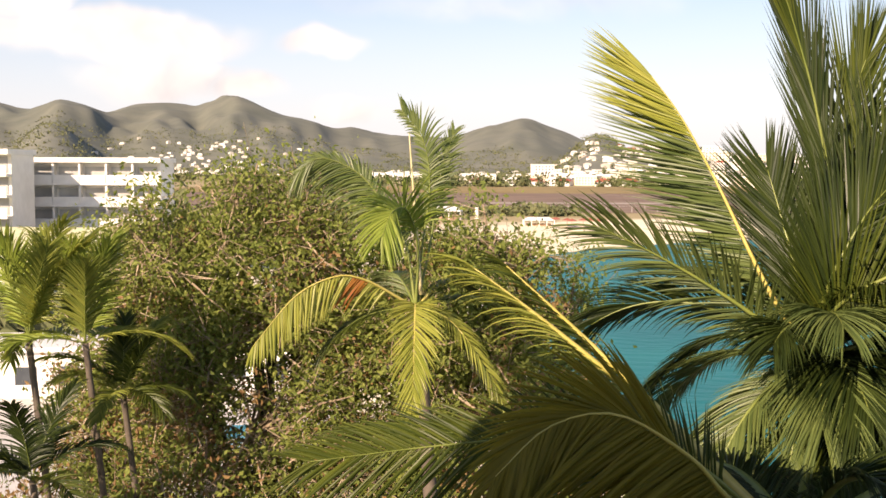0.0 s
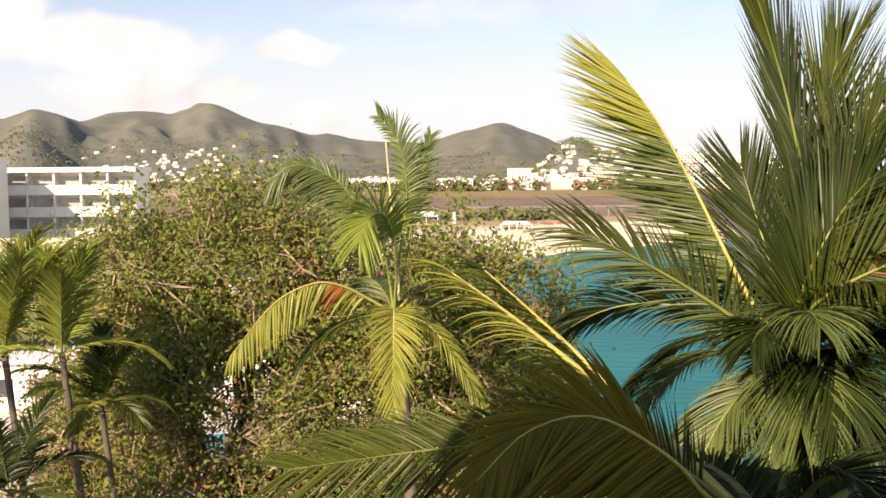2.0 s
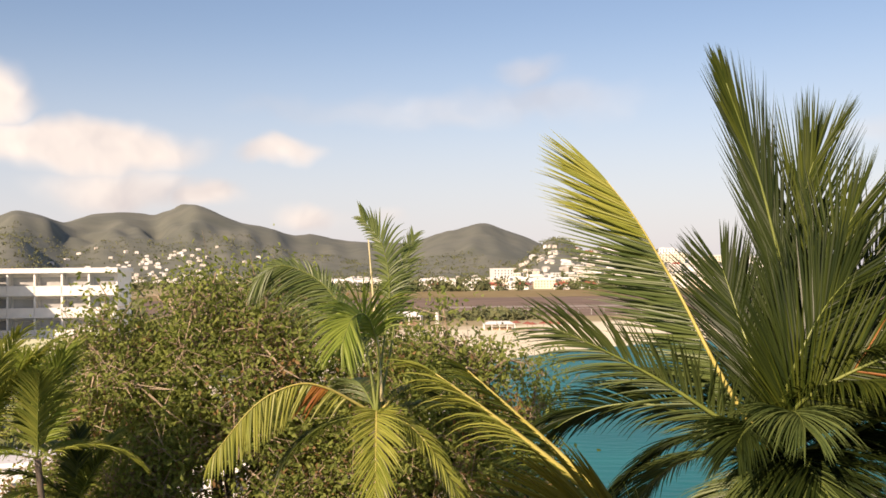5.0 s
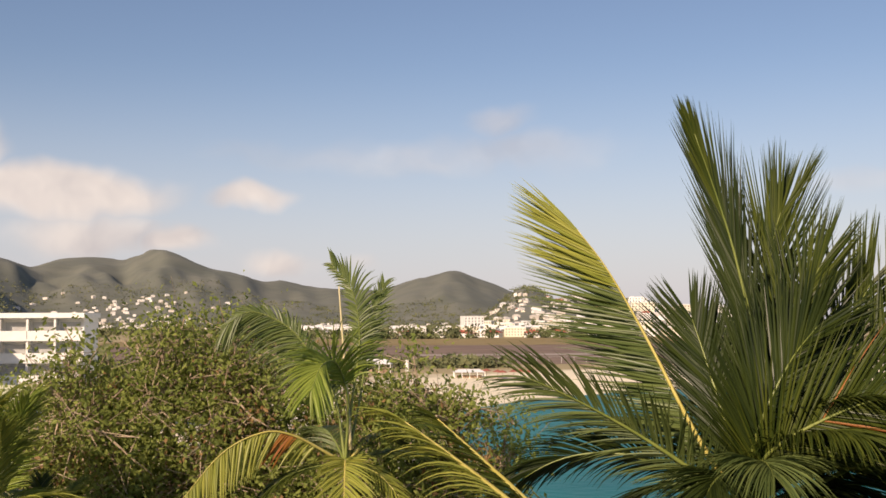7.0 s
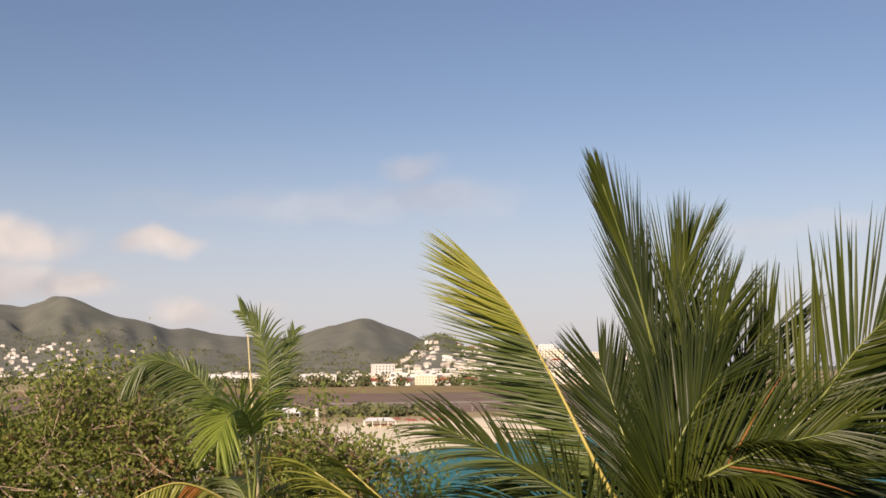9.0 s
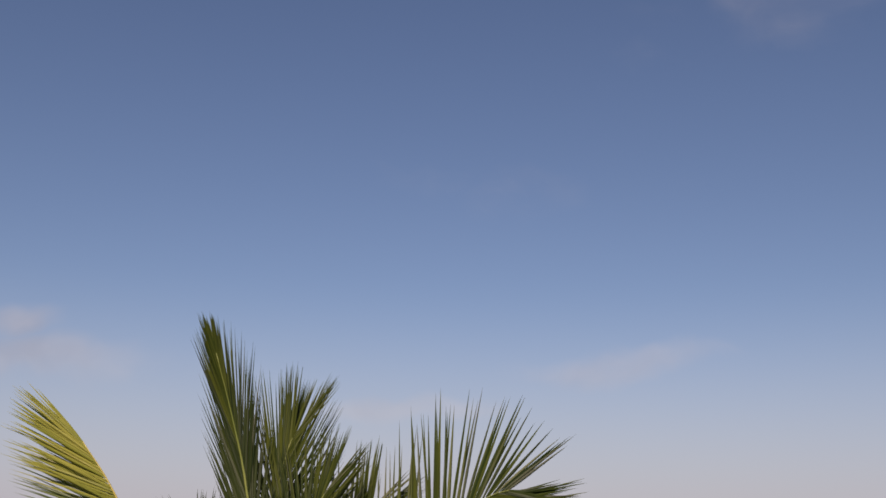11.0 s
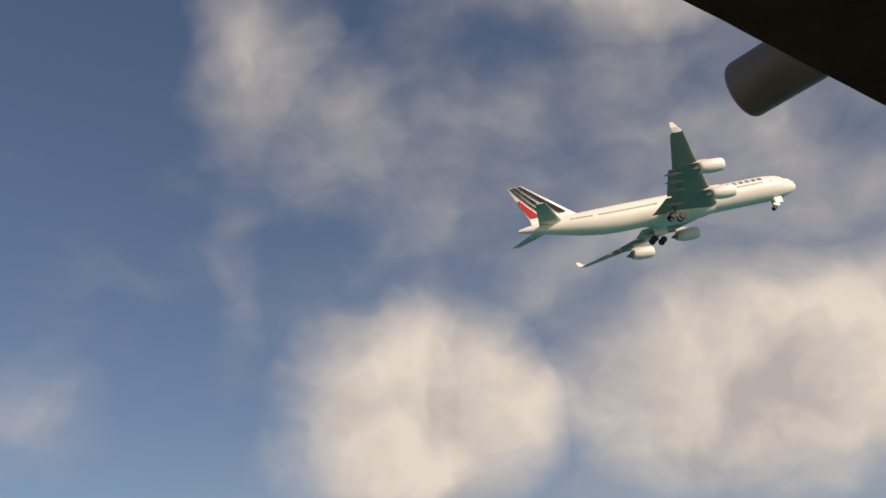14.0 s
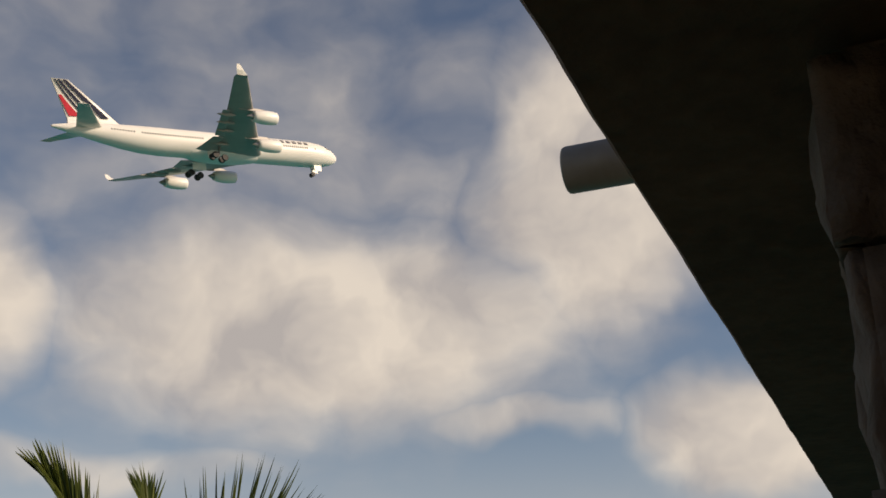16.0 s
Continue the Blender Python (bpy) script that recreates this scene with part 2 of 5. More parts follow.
M_TIMBER = material("weathered_timber", (0.20, 0.13, 0.08), (0.34, 0.24, 0.16), 5.0, 0.8, 0.005)


def make_water():
    m = material("sea_water", (0.0, 0.118, 0.125), (0.003, 0.185, 0.185), 0.05, 0.4, spec=0.12)
    nt = m.node_tree
    nodes, links = nt.nodes, nt.links
    bsdf = nodes["Principled BSDF"]
    coord = nodes.new("ShaderNodeTexCoord")
    squash = nodes.new("ShaderNodeMapping")
    squash.inputs["Scale"].default_value = (0.35, 0.8, 1.0)
    links.new(coord.outputs["Object"], squash.inputs["Vector"])
    waves = nodes.new("ShaderNodeTexNoise")
    waves.inputs["Scale"].default_value, waves.inputs["Detail"].default_value = 0.9, 7.0
    links.new(squash.outputs[0], waves.inputs["Vector"])
    b = nodes.new("ShaderNodeBump")
    b.inputs["Strength"].default_value, b.inputs["Distance"].default_value = 0.8, 0.25
    links.new(waves.outputs["Fac"], b.inputs["Height"])
    links.new(b.outputs[0], bsdf.inputs["Normal"])
    return m


M_SEA = make_water()


def make_land():
    """Hill and flat land: dry grass and scrub by noise, greyed and paled with distance haze put into the colour, sand
    where the land is low, soil between.
    """
    m = material("land", (0.110, 0.122, 0.094), (0.180, 0.182, 0.142), 0.014, 0.95, 6.0, patch=0.3)
    nt = m.node_tree
    nodes, links = nt.nodes, nt.links
    bsdf = nodes["Principled BSDF"]
    old = bsdf.inputs["Base Color"].links[0].from_socket
    geo = nodes.new("ShaderNodeNewGeometry")
    sep = nodes.new("ShaderNodeSeparateXYZ")
    links.new(geo.outputs["Position"], sep.inputs[0])
    patch = nodes.new("ShaderNodeTexNoise")
    patch.inputs["Scale"].default_value, patch.inputs["Detail"].default_value = 0.06, 5.0
    links.new(geo.outputs["Position"], patch.inputs["Vector"])
    add = nodes.new("ShaderNodeMath")
    add.operation = "ADD"
    links.new(sep.outputs[2], add.inputs[0])
    links.new(patch.outputs["Fac"], add.inputs[1])
    step = nodes.new("ShaderNodeMapRange")
    links.new(add.outputs[0], step.inputs["Value"])
    for key, value in (("From Min", 3.4), ("From Max", 3.8), ("To Min", 0.0), ("To Max", 1.0)):
        step.inputs[key].default_value = value
    flat = nodes.new("ShaderNodeMapRange")
    links.new(sep.outputs[2], flat.inputs["Value"])
    for key, value in (("From Min", 3.8), ("From Max", 4.8), ("To Min", 0.0), ("To Max", 1.0)):
        flat.inputs[key].default_value = value
    dry = nodes.new("ShaderNodeMix")
    dry.data_type = "RGBA"
    dry.inputs["A"].default_value = (0.36, 0.29, 0.15, 1)
    links.new(flat.outputs[0], dry.inputs["Factor"])
    links.new(old, dry.inputs["B"])
    sand = nodes.new("ShaderNodeMix")
    sand.data_type = "RGBA"
    sand.inputs["A"].default_value = (0.82, 0.73, 0.53, 1)
    links.new(step.outputs[0], sand.inputs["Factor"])
    links.new(dry.outputs["Result"], sand.inputs["B"])
    links.new(sand.outputs["Result"], bsdf.inputs["Base Color"])
    return m


M_LAND = make_land()

# ---------------------------------------------------------------- building blocks


def empty(name, place=(0, 0, 0), **tags):
    ob = new(name)
    ob.location = place
    return tagged(ob, **tags)


def from_data(name, verts, faces, mat, parent=None, label="", smooth=False, mats=None, index=None):
    """One mesh object; verts are in the parent's space."""
    me = bpy.data.meshes.new(name)
    me.from_pydata([tuple(v) for v in verts] if not isinstance(verts, np.ndarray) else verts.tolist(), [], faces if not isinstance(faces, np.ndarray) else faces.tolist())
    for q in (mats or [mat]):
        me.materials.append(q)
    if index is not None:
        me.polygons.foreach_set("material_index", np.asarray(index, dtype=np.int32))
    if smooth:
        me.polygons.foreach_set("use_smooth", np.ones(len(me.polygons), dtype=bool))
    me.update()
    ob = new(name, me)
    if parent is not None:
        ob.parent = parent
    if label:
        ob["label"] = label
    return ob


def part(name, bm, mat, parent, label="", smooth=False):
    me = bpy.data.meshes.new(name)
    bm.to_mesh(me)
    bm.free()
    me.materials.append(mat)
    if smooth:
        me.polygons.foreach_set("use_smooth", np.ones(len(me.polygons), dtype=bool))
    ob = new(name, me)
    if parent is not None:
        ob.parent = parent
    if label:
        ob["label"] = label
    return ob


def box(bm, x0, x1, y0, y1, z0, z1, bevel=0.0):
    r = bmesh.ops.create_cube(bm, size=1.0, matrix=Matrix.Translation(((x0 + x1) / 2, (y0 + y1) / 2, (z0 + z1) / 2)) @ Matrix.Diagonal((x1 - x0, y1 - y0, z1 - z0, 1)))
    if bevel > 0:
        edges = {e for v in r["verts"] for e in v.link_edges}
        bmesh.ops.bevel(bm, geom=list(edges), offset=bevel, segments=1, affect="EDGES")
    return bm


def tube(points, radii, sides=6, cap=True):
    """Vertices and faces of a tube along points."""
    pts = [Vector(p) for p in points]
    verts, faces = [], []
    for i, p in enumerate(pts):
        t = (pts[min(i + 1, len(pts) - 1)] - pts[max(i - 1, 0)]).normalized()
        a = t.cross(Vector((0.13, 0.31, 0.94)))
        if a.length < 0.05:
            a = t.cross(Vector((1, 0, 0)))
        a.normalize()
        b = t.cross(a)
        for k in range(sides):
            w = 2 * math.pi * k / sides
            verts.append(p + (a * math.cos(w) + b * math.sin(w)) * radii[i])
    for i in range(len(pts) - 1):
        for k in range(sides):
            faces.append((i * sides + k, i * sides + (k + 1) % sides, (i + 1) * sides + (k + 1) % sides, (i + 1) * sides + k))
    if cap:
        faces.append(tuple(range(sides))[::-1])
        faces.append(tuple(range((len(pts) - 1) * sides, len(pts) * sides)))
    return verts, faces


def join(pieces):
    verts, faces = [], []
    for v, f in pieces:
        n = len(verts)
        verts.extend(v)
        faces.extend(tuple(i + n for i in q) for q in f)
    return verts, faces


# ---------------------------------------------------------------- land and sea
# the shore of the bay: land lies on the left hand when the line is followed
SHORE = [(-30, -420), (8, -60), (24, -6), (26, 24), (17, 52), (8, 96), (4, 160), (10, 222), (20, 240), (36, 262), (63, 284), (90, 296), (140, 318), (200, 322),
         (255, 318), (300, 322), (345, 352), (380, 430), (470, 640), (900, 1300), (1500, 2600), (2200, 4700)]


def shore_distance(x, y):
    """Metres inland from the shore (negative at sea)."""
    best = np.full(x.shape, 1e9)
    sign = np.ones(x.shape)
    for (ax, ay), (bx, by) in zip(SHORE[:-1], SHORE[1:]):
        ex, ey = bx - ax, by - ay
        u = np.clip(((x - ax) * ex + (y - ay) * ey) / (ex * ex + ey * ey), 0, 1)
        dx, dy = x - (ax + u * ex), y - (ay + u * ey)
        dist = np.hypot(dx, dy)
        side = np.where(ex * (y - ay) - ey * (x - ax) > 0, 1.0, -1.0)
        closer = dist < best
        best = np.where(closer, dist, best)
        sign = np.where(closer, side, sign)
    return best * sign


# the crest of the far hills: heading and height, in degrees above the eye
CREST = [(60, 1.8), (45, 2.2), (33, 2.7), (27, 2.9), (24.2, 2.95), (23.2, 2.78), (22.4, 2.57), (21.7, 2.5), (20.3, 2.9), (19.3, 2.78), (18.2, 2.43), (17.2, 2.83), (16.2, 2.95),
         (15.4, 2.96), (13.6, 2.8), (12.9, 3.1), (12.1, 3.4), (11.2, 3.05), (10.1, 2.59), (9.4, 2.33), (8.0, 2.04), (6.5, 1.71), (5.8, 1.8), (4.7, 1.56), (3.5, 1.41),
         (1.7, 1.34), (0.5, 1.31), (-0.4, 1.63), (-1.3, 1.89), (-2.2, 2.03), (-3.1, 2.34), (-3.9, 2.23), (-4.7, 1.87), (-5.4, 1.6), (-6.2, 1.3), (-8.0, 0.8),
         (-12.0, 0.0), (-18.0, -0.4), (-60.0, -0.4)]
# nearer hills: heading, height, half width, distance
KNOLLS = [(-7.3, 1.38, 1.9, 1900), (-10.2, 0.9, 2.6, 1750), (-12.8, 0.6, 2.6, 1550), (-16.5, 0.15, 3.4, 1500), (20.8, 1.7, 2.1, 2000)]


def lumps(x, y, size, seed):
    """Smooth random heights between -1 and 1 with features of about the given size."""
    u, v = x / size, y / size
    i, j = np.floor(u), np.floor(v)
    fu, fv = u - i, v - j
    fu, fv = fu * fu * (3 - 2 * fu), fv * fv * (3 - 2 * fv)

    def corner(a, b):
        h = np.sin((i + a) * 127.1 + (j + b) * 311.7 + seed * 74.7) * 43758.5453
        return 2 * (h - np.floor(h)) - 1

    return (corner(0, 0) * (1 - fu) + corner(1, 0) * fu) * (1 - fv) + (corner(0, 1) * (1 - fu) + corner(1, 1) * fu) * fv


def land_height(x, y):
    r = np.hypot(x, y)
    b = np.degrees(np.arctan2(-x, y))
    s = shore_distance(x, y)
    z = np.where(s < 0, np.maximum(s * 0.08, -4.0), 0.0)
    beach = np.clip(s / np.where((y < 190) & (x < 120), 7.0, 24.0), 0, 1)
    z = np.where(s >= 0, 0.1 + 2.3 * beach + 1.0 * np.clip((s - 30) / 30, 0, 1), z)
    near = np.clip((75 - r) / 60.0, 0, 1)
    z = np.where(s > 0, z + 3.2 * near * np.clip(s / 30, 0, 1), z)
    heads, lifts = [p[0] for p in CREST[::-1]], [p[1] for p in CREST[::-1]]
    top = sum(np.interp(b + k, heads, lifts) * w for k, w in ((-0.3, 0.2), (0.0, 0.6), (0.3, 0.2)))
    far = 3300.0 + 250 * np.sin(b * 0.55)
    crest = EYE + far * np.tan(np.radians(top))
    rise = np.where(r < far, np.clip((r - 1500) / (far - 1500), 0, 1), np.clip(1 - (r - far) / 2200, 0, 1))
    rise = rise * rise * (3 - 2 * rise)
    rough = 0.3 * lumps(x, y, 420, 1) + 0.6 * lumps(b * 60 + 0.03 * r, r * 0.25, 110, 2) + 0.35 * lumps(b * 60 - 0.05 * r, r * 0.3, 46, 3)
    hill = np.maximum(crest, 3.0) * rise * (1 + 0.30 * rough * np.clip((1.04 - rise) * 2.5, 0.05, 1)) + 3.0 * lumps(x, y, 60, 4) * rise
    for hb, he, hw, hd in KNOLLS:
        tall = EYE + hd * math.tan(radians(he))
        h = tall * np.exp(-((b - hb) / hw) ** 2) * np.exp(-((r - hd) / (0.27 * hd)) ** 2)
        hill = np.maximum(hill, h) + 0.12 * np.minimum(hill, h)
    return np.where(s > 0, z + hill * np.clip((r - 700) / 500, 0, 1) * np.clip(s / 120, 0, 1), z)


def ground_z(x, y):
    return float(land_height(np.array([float(x)]), np.array([float(y)]))[0])


def make_ground():
    fine = list(np.arange(-48, -20, 0.4)) + list(np.arange(-20, 26, 0.2)) + list(np.arange(26, 32, 0.4))
    coarse = list(np.arange(32, 312, 4.0))
    heads = np.array(fine + coarse)
    rings = np.concatenate([[3.0], np.geomspace(8, 700, 100), np.geomspace(715, 4700, 75)])
    b, r = np.meshgrid(np.radians(heads), rings)
    x, y = -np.sin(b) * r, np.cos(b) * r
    z = land_height(x.ravel(), y.ravel())
    verts = np.stack([x.ravel(), y.ravel(), z], 1)
    n, m = len(heads), len(rings)
    i, j = np.meshgrid(np.arange(n), np.arange(m - 1))
    i, j = i.ravel(), j.ravel()
    faces = np.stack([j * n + i, j * n + (i + 1) % n, (j + 1) * n + (i + 1) % n, (j + 1) * n + i], 1)
    verts = np.concatenate([verts, [[0, 0, float(z[:n].mean())]]])
    flist = faces.tolist() + [[len(verts) - 1, (k + 1) % n, k] for k in range(n)]
    ob = from_data("ground", verts, flist, M_LAND, smooth=True)
    tagged(ob, "dry scrubby hills, pale sand beach and flat coastal land", "ground", kind="structure")


make_ground()


def make_sea():
    ring = 96
    verts = [(0, 0, 0)]
    for r in (60, 150, 400, 1200, 4900):
        verts += [(r * math.cos(2 * math.pi * k / ring), r * math.sin(2 * math.pi * k / ring), 0) for k in range(ring)]
    faces = [(0, 1 + k, 1 + (k + 1) % ring) for k in range(ring)]
    for q in range(4):
        a, c = 1 + q * ring, 1 + (q + 1) * ring
        faces += [(a + k, c + k, c + (k + 1) % ring, a + (k + 1) % ring) for k in range(ring)]
    ob = from_data("water", verts, faces, M_SEA)
    tagged(ob, "turquoise rippled sea water in a sheltered bay", "sea", kind="structure")


make_sea()


def runway_slab(name, y0, y1, x0, x1, lift, mat, label):
    xs, ys = np.linspace(x0, x1, 30), np.linspace(y0, y1, 6)
    verts = [(x, y, ground_z(x, y) + lift) for y in ys for x in xs]
    faces = [(j * 30 + i, j * 30 + i + 1, (j + 1) * 30 + i + 1, (j + 1) * 30 + i) for j in range(5) for i in range(29)]
    tagged(from_data(name, verts, faces, mat), label, "runway", kind="structure")


runway_slab("runway", 372, 625, -170, 330, 0.08, M_AIRFIELD, "brown weathered asphalt airfield behind the beach")
runway_slab("verge", 629, 800, -190, 330, 0.10, M_VERGE, "dry tan grass beside the airfield")
runway_slab("taxiway", 455, 475, 10, 90, 0.14, M_AIRFIELD_PALE, "pale worn concrete strip across the airfield")

# ---------------------------------------------------------------- terrace of the hotel
EDGE = -131.74         # heading along the edge of the overhang
along, outward = toward(EDGE), toward(EDGE + 90)
SOFFIT = EYE + 1.1
OVER = 0.714           # from the eye out to the edge


def oriented(u, w, z):
    """u metres along the eave, w metres outward of the eye."""
    p = along * u + outward * w
    return Vector((p.x, p.y, z))


def slab(name, u0, u1, w0, w1, z0, z1, mat, label, category, wavy=0.0, steps=60):
    verts, faces = [], []
    for i in range(steps + 1):
        u = u0 + (u1 - u0) * i / steps
        j = noise.noise(Vector((u * 2.2, 3.0, 0.5))) * wavy + noise.noise(Vector((u * 9.0, 1.0, 0.5))) * wavy * 0.4
        for w, z in ((w0, z0), (w1 + j - 0.015, z0), (w1 + j, z0 + 0.02), (w1 + j, z1), (w0, z1)):
            verts.append(oriented(u, w, z))
    for i in range(steps):
        for k in range(5):
            faces.append((i * 5 + k, i * 5 + (k + 1) % 5, i * 5 + 5 + (k + 1) % 5, i * 5 + 5 + k))
    faces.append((0, 1, 2, 3, 4))
    faces.append(tuple(steps * 5 + k for k in (4, 3, 2, 1, 0)))
    return tagged(from_data(name, verts, faces, mat), label, category, kind="structure")


slab("ceiling", -3.0, 24.0, -4.5, OVER, SOFFIT, SOFFIT + 0.28, M_STUCCO, "brown rough stucco roof overhang above the terrace", "roof", wavy=0.006, steps=700)
slab("floor", -3.0, 24.0, -4.5, 0.55, EYE - 1.9, EYE - 1.6, M_STUCCO, "plain stucco terrace floor", "floor")
slab("wall_back", -3.0, 24.0, -4.8, -4.5, 5.0, SOFFIT + 0.28, M_STUCCO, "plain stucco hotel wall behind the terrace", "wall")
slab("wall_below", -3.0, 24.0, -4.5, 0.45, 5.0, EYE - 1.9, M_STUCCO, "plain stucco hotel wall under the terrace", "wall")
# front wall out of view, added to keep bounced light off the ceiling
slab("wall_parapet", -3.0, 24.0, 0.42, 0.56, EYE - 1.6, EYE - 0.62, M_STUCCO, "unseen stucco wall added to keep light off the ceiling", "wall")
# end walls out of view, added so that the ceiling stays dark
slab("wall_end", -3.2, -3.0, -4.8, 0.56, 5.0, SOFFIT + 0.28, M_STUCCO, "unseen stucco wall added at the terrace end to block light", "wall", steps=2)
slab("wall_far_end", 24.0, 24.2, -4.8, 0.56, 5.0, SOFFIT + 0.28, M_STUCCO, "unseen stucco wall added at the far terrace end to block light", "wall", steps=2)


def drain_pipe(u):
    thing = empty("drain_pipe", oriented(u, OVER, SOFFIT + 0.075), label="pale plastic drain pipe poking out of the stucco eave", category="pipe", group="drain pipes of the eave")
    n = 28
    v, f = [], []
    prof = [(-0.16, 0.062), (0.160, 0.062), (0.166, 0.060), (0.166, 0.055), (0.160, 0.053), (-0.10, 0.053)]
    up = Vector((0, 0, 1))
    for w, r in prof:
        for k in range(n):
            a = 2 * math.pi * k / n
            v.append(outward * w + along * (r * math.cos(a)) + up * (r * math.sin(a)))
    for j in range(len(prof) - 1):
        for k in range(n):
            f.append((j * n + k, j * n + (k + 1) % n, (j + 1) * n + (k + 1) % n, (j + 1) * n + k))
    from_data("pipe_wall", v, f, M_PIPE, thing, smooth=True)
    c = [outward * -0.09 + along * (0.054 * math.cos(2 * math.pi * k / n)) + up * (0.054 * math.sin(2 * math.pi * k / n)) for k in range(n)]
    from_data("pipe_bottom", c, [tuple(range(n))], M_PIPE_IN, thing, "dark inside of the pipe")


for u in (1.615, 2.633):
    drain_pipe(u)


def stone_pillar():
    """A squarish pillar clad in rough stones; each stone is a lump of its own."""
    thing = empty("stone_pillar", label="rough brown stone pillar in shade under the eave", category="pillar")
    rng = random.Random(4)
    cu, cw = 2.54, -0.115
    z0, z1 = EYE - 1.6, SOFFIT
    core = []
    for u in (cu - 0.38, cu + 0.38):
        for w in (cw - 0.40, cw + 0.30):
            for z in (z0, z1):
                core.append(oriented(u, w, z))
    from_data("core", core, [(0, 1, 3, 2), (4, 6, 7, 5), (0, 4, 5, 1), (2, 3, 7, 6), (0, 2, 6, 4), (1, 5, 7, 3)], M_STONE, thing, "mortar core")
    z = z0
    while z < z1 - 0.05:
        h = min(rng.uniform(0.3, 0.62), z1 - z)
        for face in range(4):
            s = -0.42
            while s < 0.40:
                wid = min(rng.uniform(0.2, 0.45), 0.42 - s)
                if wid < 0.08:
                    break
                bm = bmesh.new()
                bmesh.ops.create_cube(bm, size=1.0)
                bmesh.ops.subdivide_edges(bm, edges=bm.edges[:], cuts=4, use_grid_fill=True)
                proud = rng.uniform(0.0, 0.03)
                for q in bm.verts:
                    r = Vector((max(-0.49, min(0.49, q.co.x)), q.co.y, max(-0.485, min(0.485, q.co.z))))
                    bulge = 1 - 0.5 * (abs(q.co.x * 2) ** 3 + abs(q.co.z * 2) ** 3) * 0.5
                    a = s + wid * (r.x + 0.5)
                    d = 0.02 + (q.co.y + 0.5) * (0.06 + proud) * bulge
                    zz = z + h * (r.z + 0.5)
                    d += 0.03 * noise.noise(Vector((a * 5, zz * 5, face))) + 0.02 * noise.noise(Vector((a * 16, zz * 16, face + 3)))
                    u, w = ((a, 0.30 + d - 0.02), (-0.38 - d + 0.02, a - 0.05), (a, -0.40 - d + 0.02), (0.38 + d - 0.02, a - 0.05))[face]
                    q.co = oriented(cu + u, cw + w, zz)
                part("stone", bm, M_STONE, thing, smooth=True)
                s += wid
        z += h


stone_pillar()

# ---------------------------------------------------------------- palms


def frond(palm, base, ctrl, tip, leaf, hang, mat, rib_mat, seed, width=0.042, pairs=64, start=0.11, roll=0.0, thick=0.022, brush=0.0, single=False):
    """A feather leaf: the rib follows a curve from base past ctrl to tip; leaf: length of the longest leaflet; hang: how far leaflets droop
    (negative: raised); roll: degrees by which both rows are turned up or down; brush: degrees by which they lie closer to the rib."""
    rng = random.Random(seed)
    b, c, t = Vector(base), Vector(ctrl), Vector(tip)
    origin = palm.location.copy()

    def at(u):
        return b * (1 - u) ** 2 + c * 2 * u * (1 - u) + t * u * u

    def slope(u):
        return ((c - b) * (1 - u) + (t - c) * u).normalized()

    thing = empty("frond", (0, 0, 0))
    thing.parent = palm
    n = 18
    pts = [at(i / n) - origin for i in range(n + 1)]
    v, f = tube(pts, [thick * (1.5 - 1.36 * (i / n) ** 0.7) for i in range(n + 1)], 6)
    from_data("midrib", v, f, rib_mat, thing, smooth=True)
    verts, faces = [], []
    roll, twist = roll if isinstance(roll, tuple) else (roll, 0.0)
    ang, spin = radians(roll), radians(twist)
    old = None
    for i in range(pairs):
        u = start + (1 - start) * (i + rng.uniform(-0.3, 0.3)) / (pairs - 1)
        u = min(max(u, 0.02), 0.998)
        d = slope(u)
        side = d.cross(Vector((0, 0, 1)))
        if side.length < 0.35:
            side = d.cross(Vector((0.2, 1, 0))) if old is None else old - d * old.dot(d)
        side.normalize()
        if old is not None and side.dot(old) < 0:
            side = -side
        old = side.copy()
        up = side.cross(d).normalized()
        side, up = side * math.cos(spin) + up * math.sin(spin), up * math.cos(spin) - side * math.sin(spin)
        p = at(u) - origin
        k = (u - start) / (1 - start)
        env = 0.62 + 0.38 * math.sin(math.pi * min(1.0, 0.1 + 0.9 * k)) if k < 0.6 else 1.0 - 0.42 * ((k - 0.6) / 0.4) ** 1.6
        gust = noise.noise(Vector((u * 5.0, seed * 1.7, 0.0)))
        for s in (-1, 1):
            if rng.random() < 0.03:
                continue
            length = leaf * env * rng.uniform(0.82, 1.1)
            phi = radians(min(84.0, 30 + 42 * u + brush + rng.uniform(-6, 6) + 7 * gust))
            out = side * s * math.cos(ang) + up * math.sin(ang)
            lift = 0.30 - hang * 0.22 + rng.uniform(-0.08, 0.08)
            way = (out * math.cos(phi) + d * math.sin(phi) + up * lift * math.cos(phi)).normalized()
            flat = way.cross(up if abs(way.dot(up)) < 0.93 else side).normalized()
            tilt = rng.uniform(-0.5, 0.5)
            flat = (flat + up * tilt).normalized()
            m0 = len(verts)
            w0 = width * rng.uniform(0.8, 1.15)
            q = p.copy()
            m = 6
            turn = way.copy()
            droop = hang * rng.uniform(0.7, 1.35)
            for j in range(m + 1):
                x = j / m
                w = w0 * (0.4 + 2.0 * x if x < 0.25 else 0.9 * (1 - (x - 0.25) / 0.75) ** 0.7 + 0.02) * 0.5
                crease = flat.cross(turn).normalized() * w * 0.7
                verts += [q - flat * w + crease, q, q + flat * w + crease]
                turn = (turn + Vector((0, 0, -1)) * droop * 0.27 * (0.3 + x)).normalized()
                q = q + turn * (length / m)
            for j in range(m):
                a = m0 + 3 * j
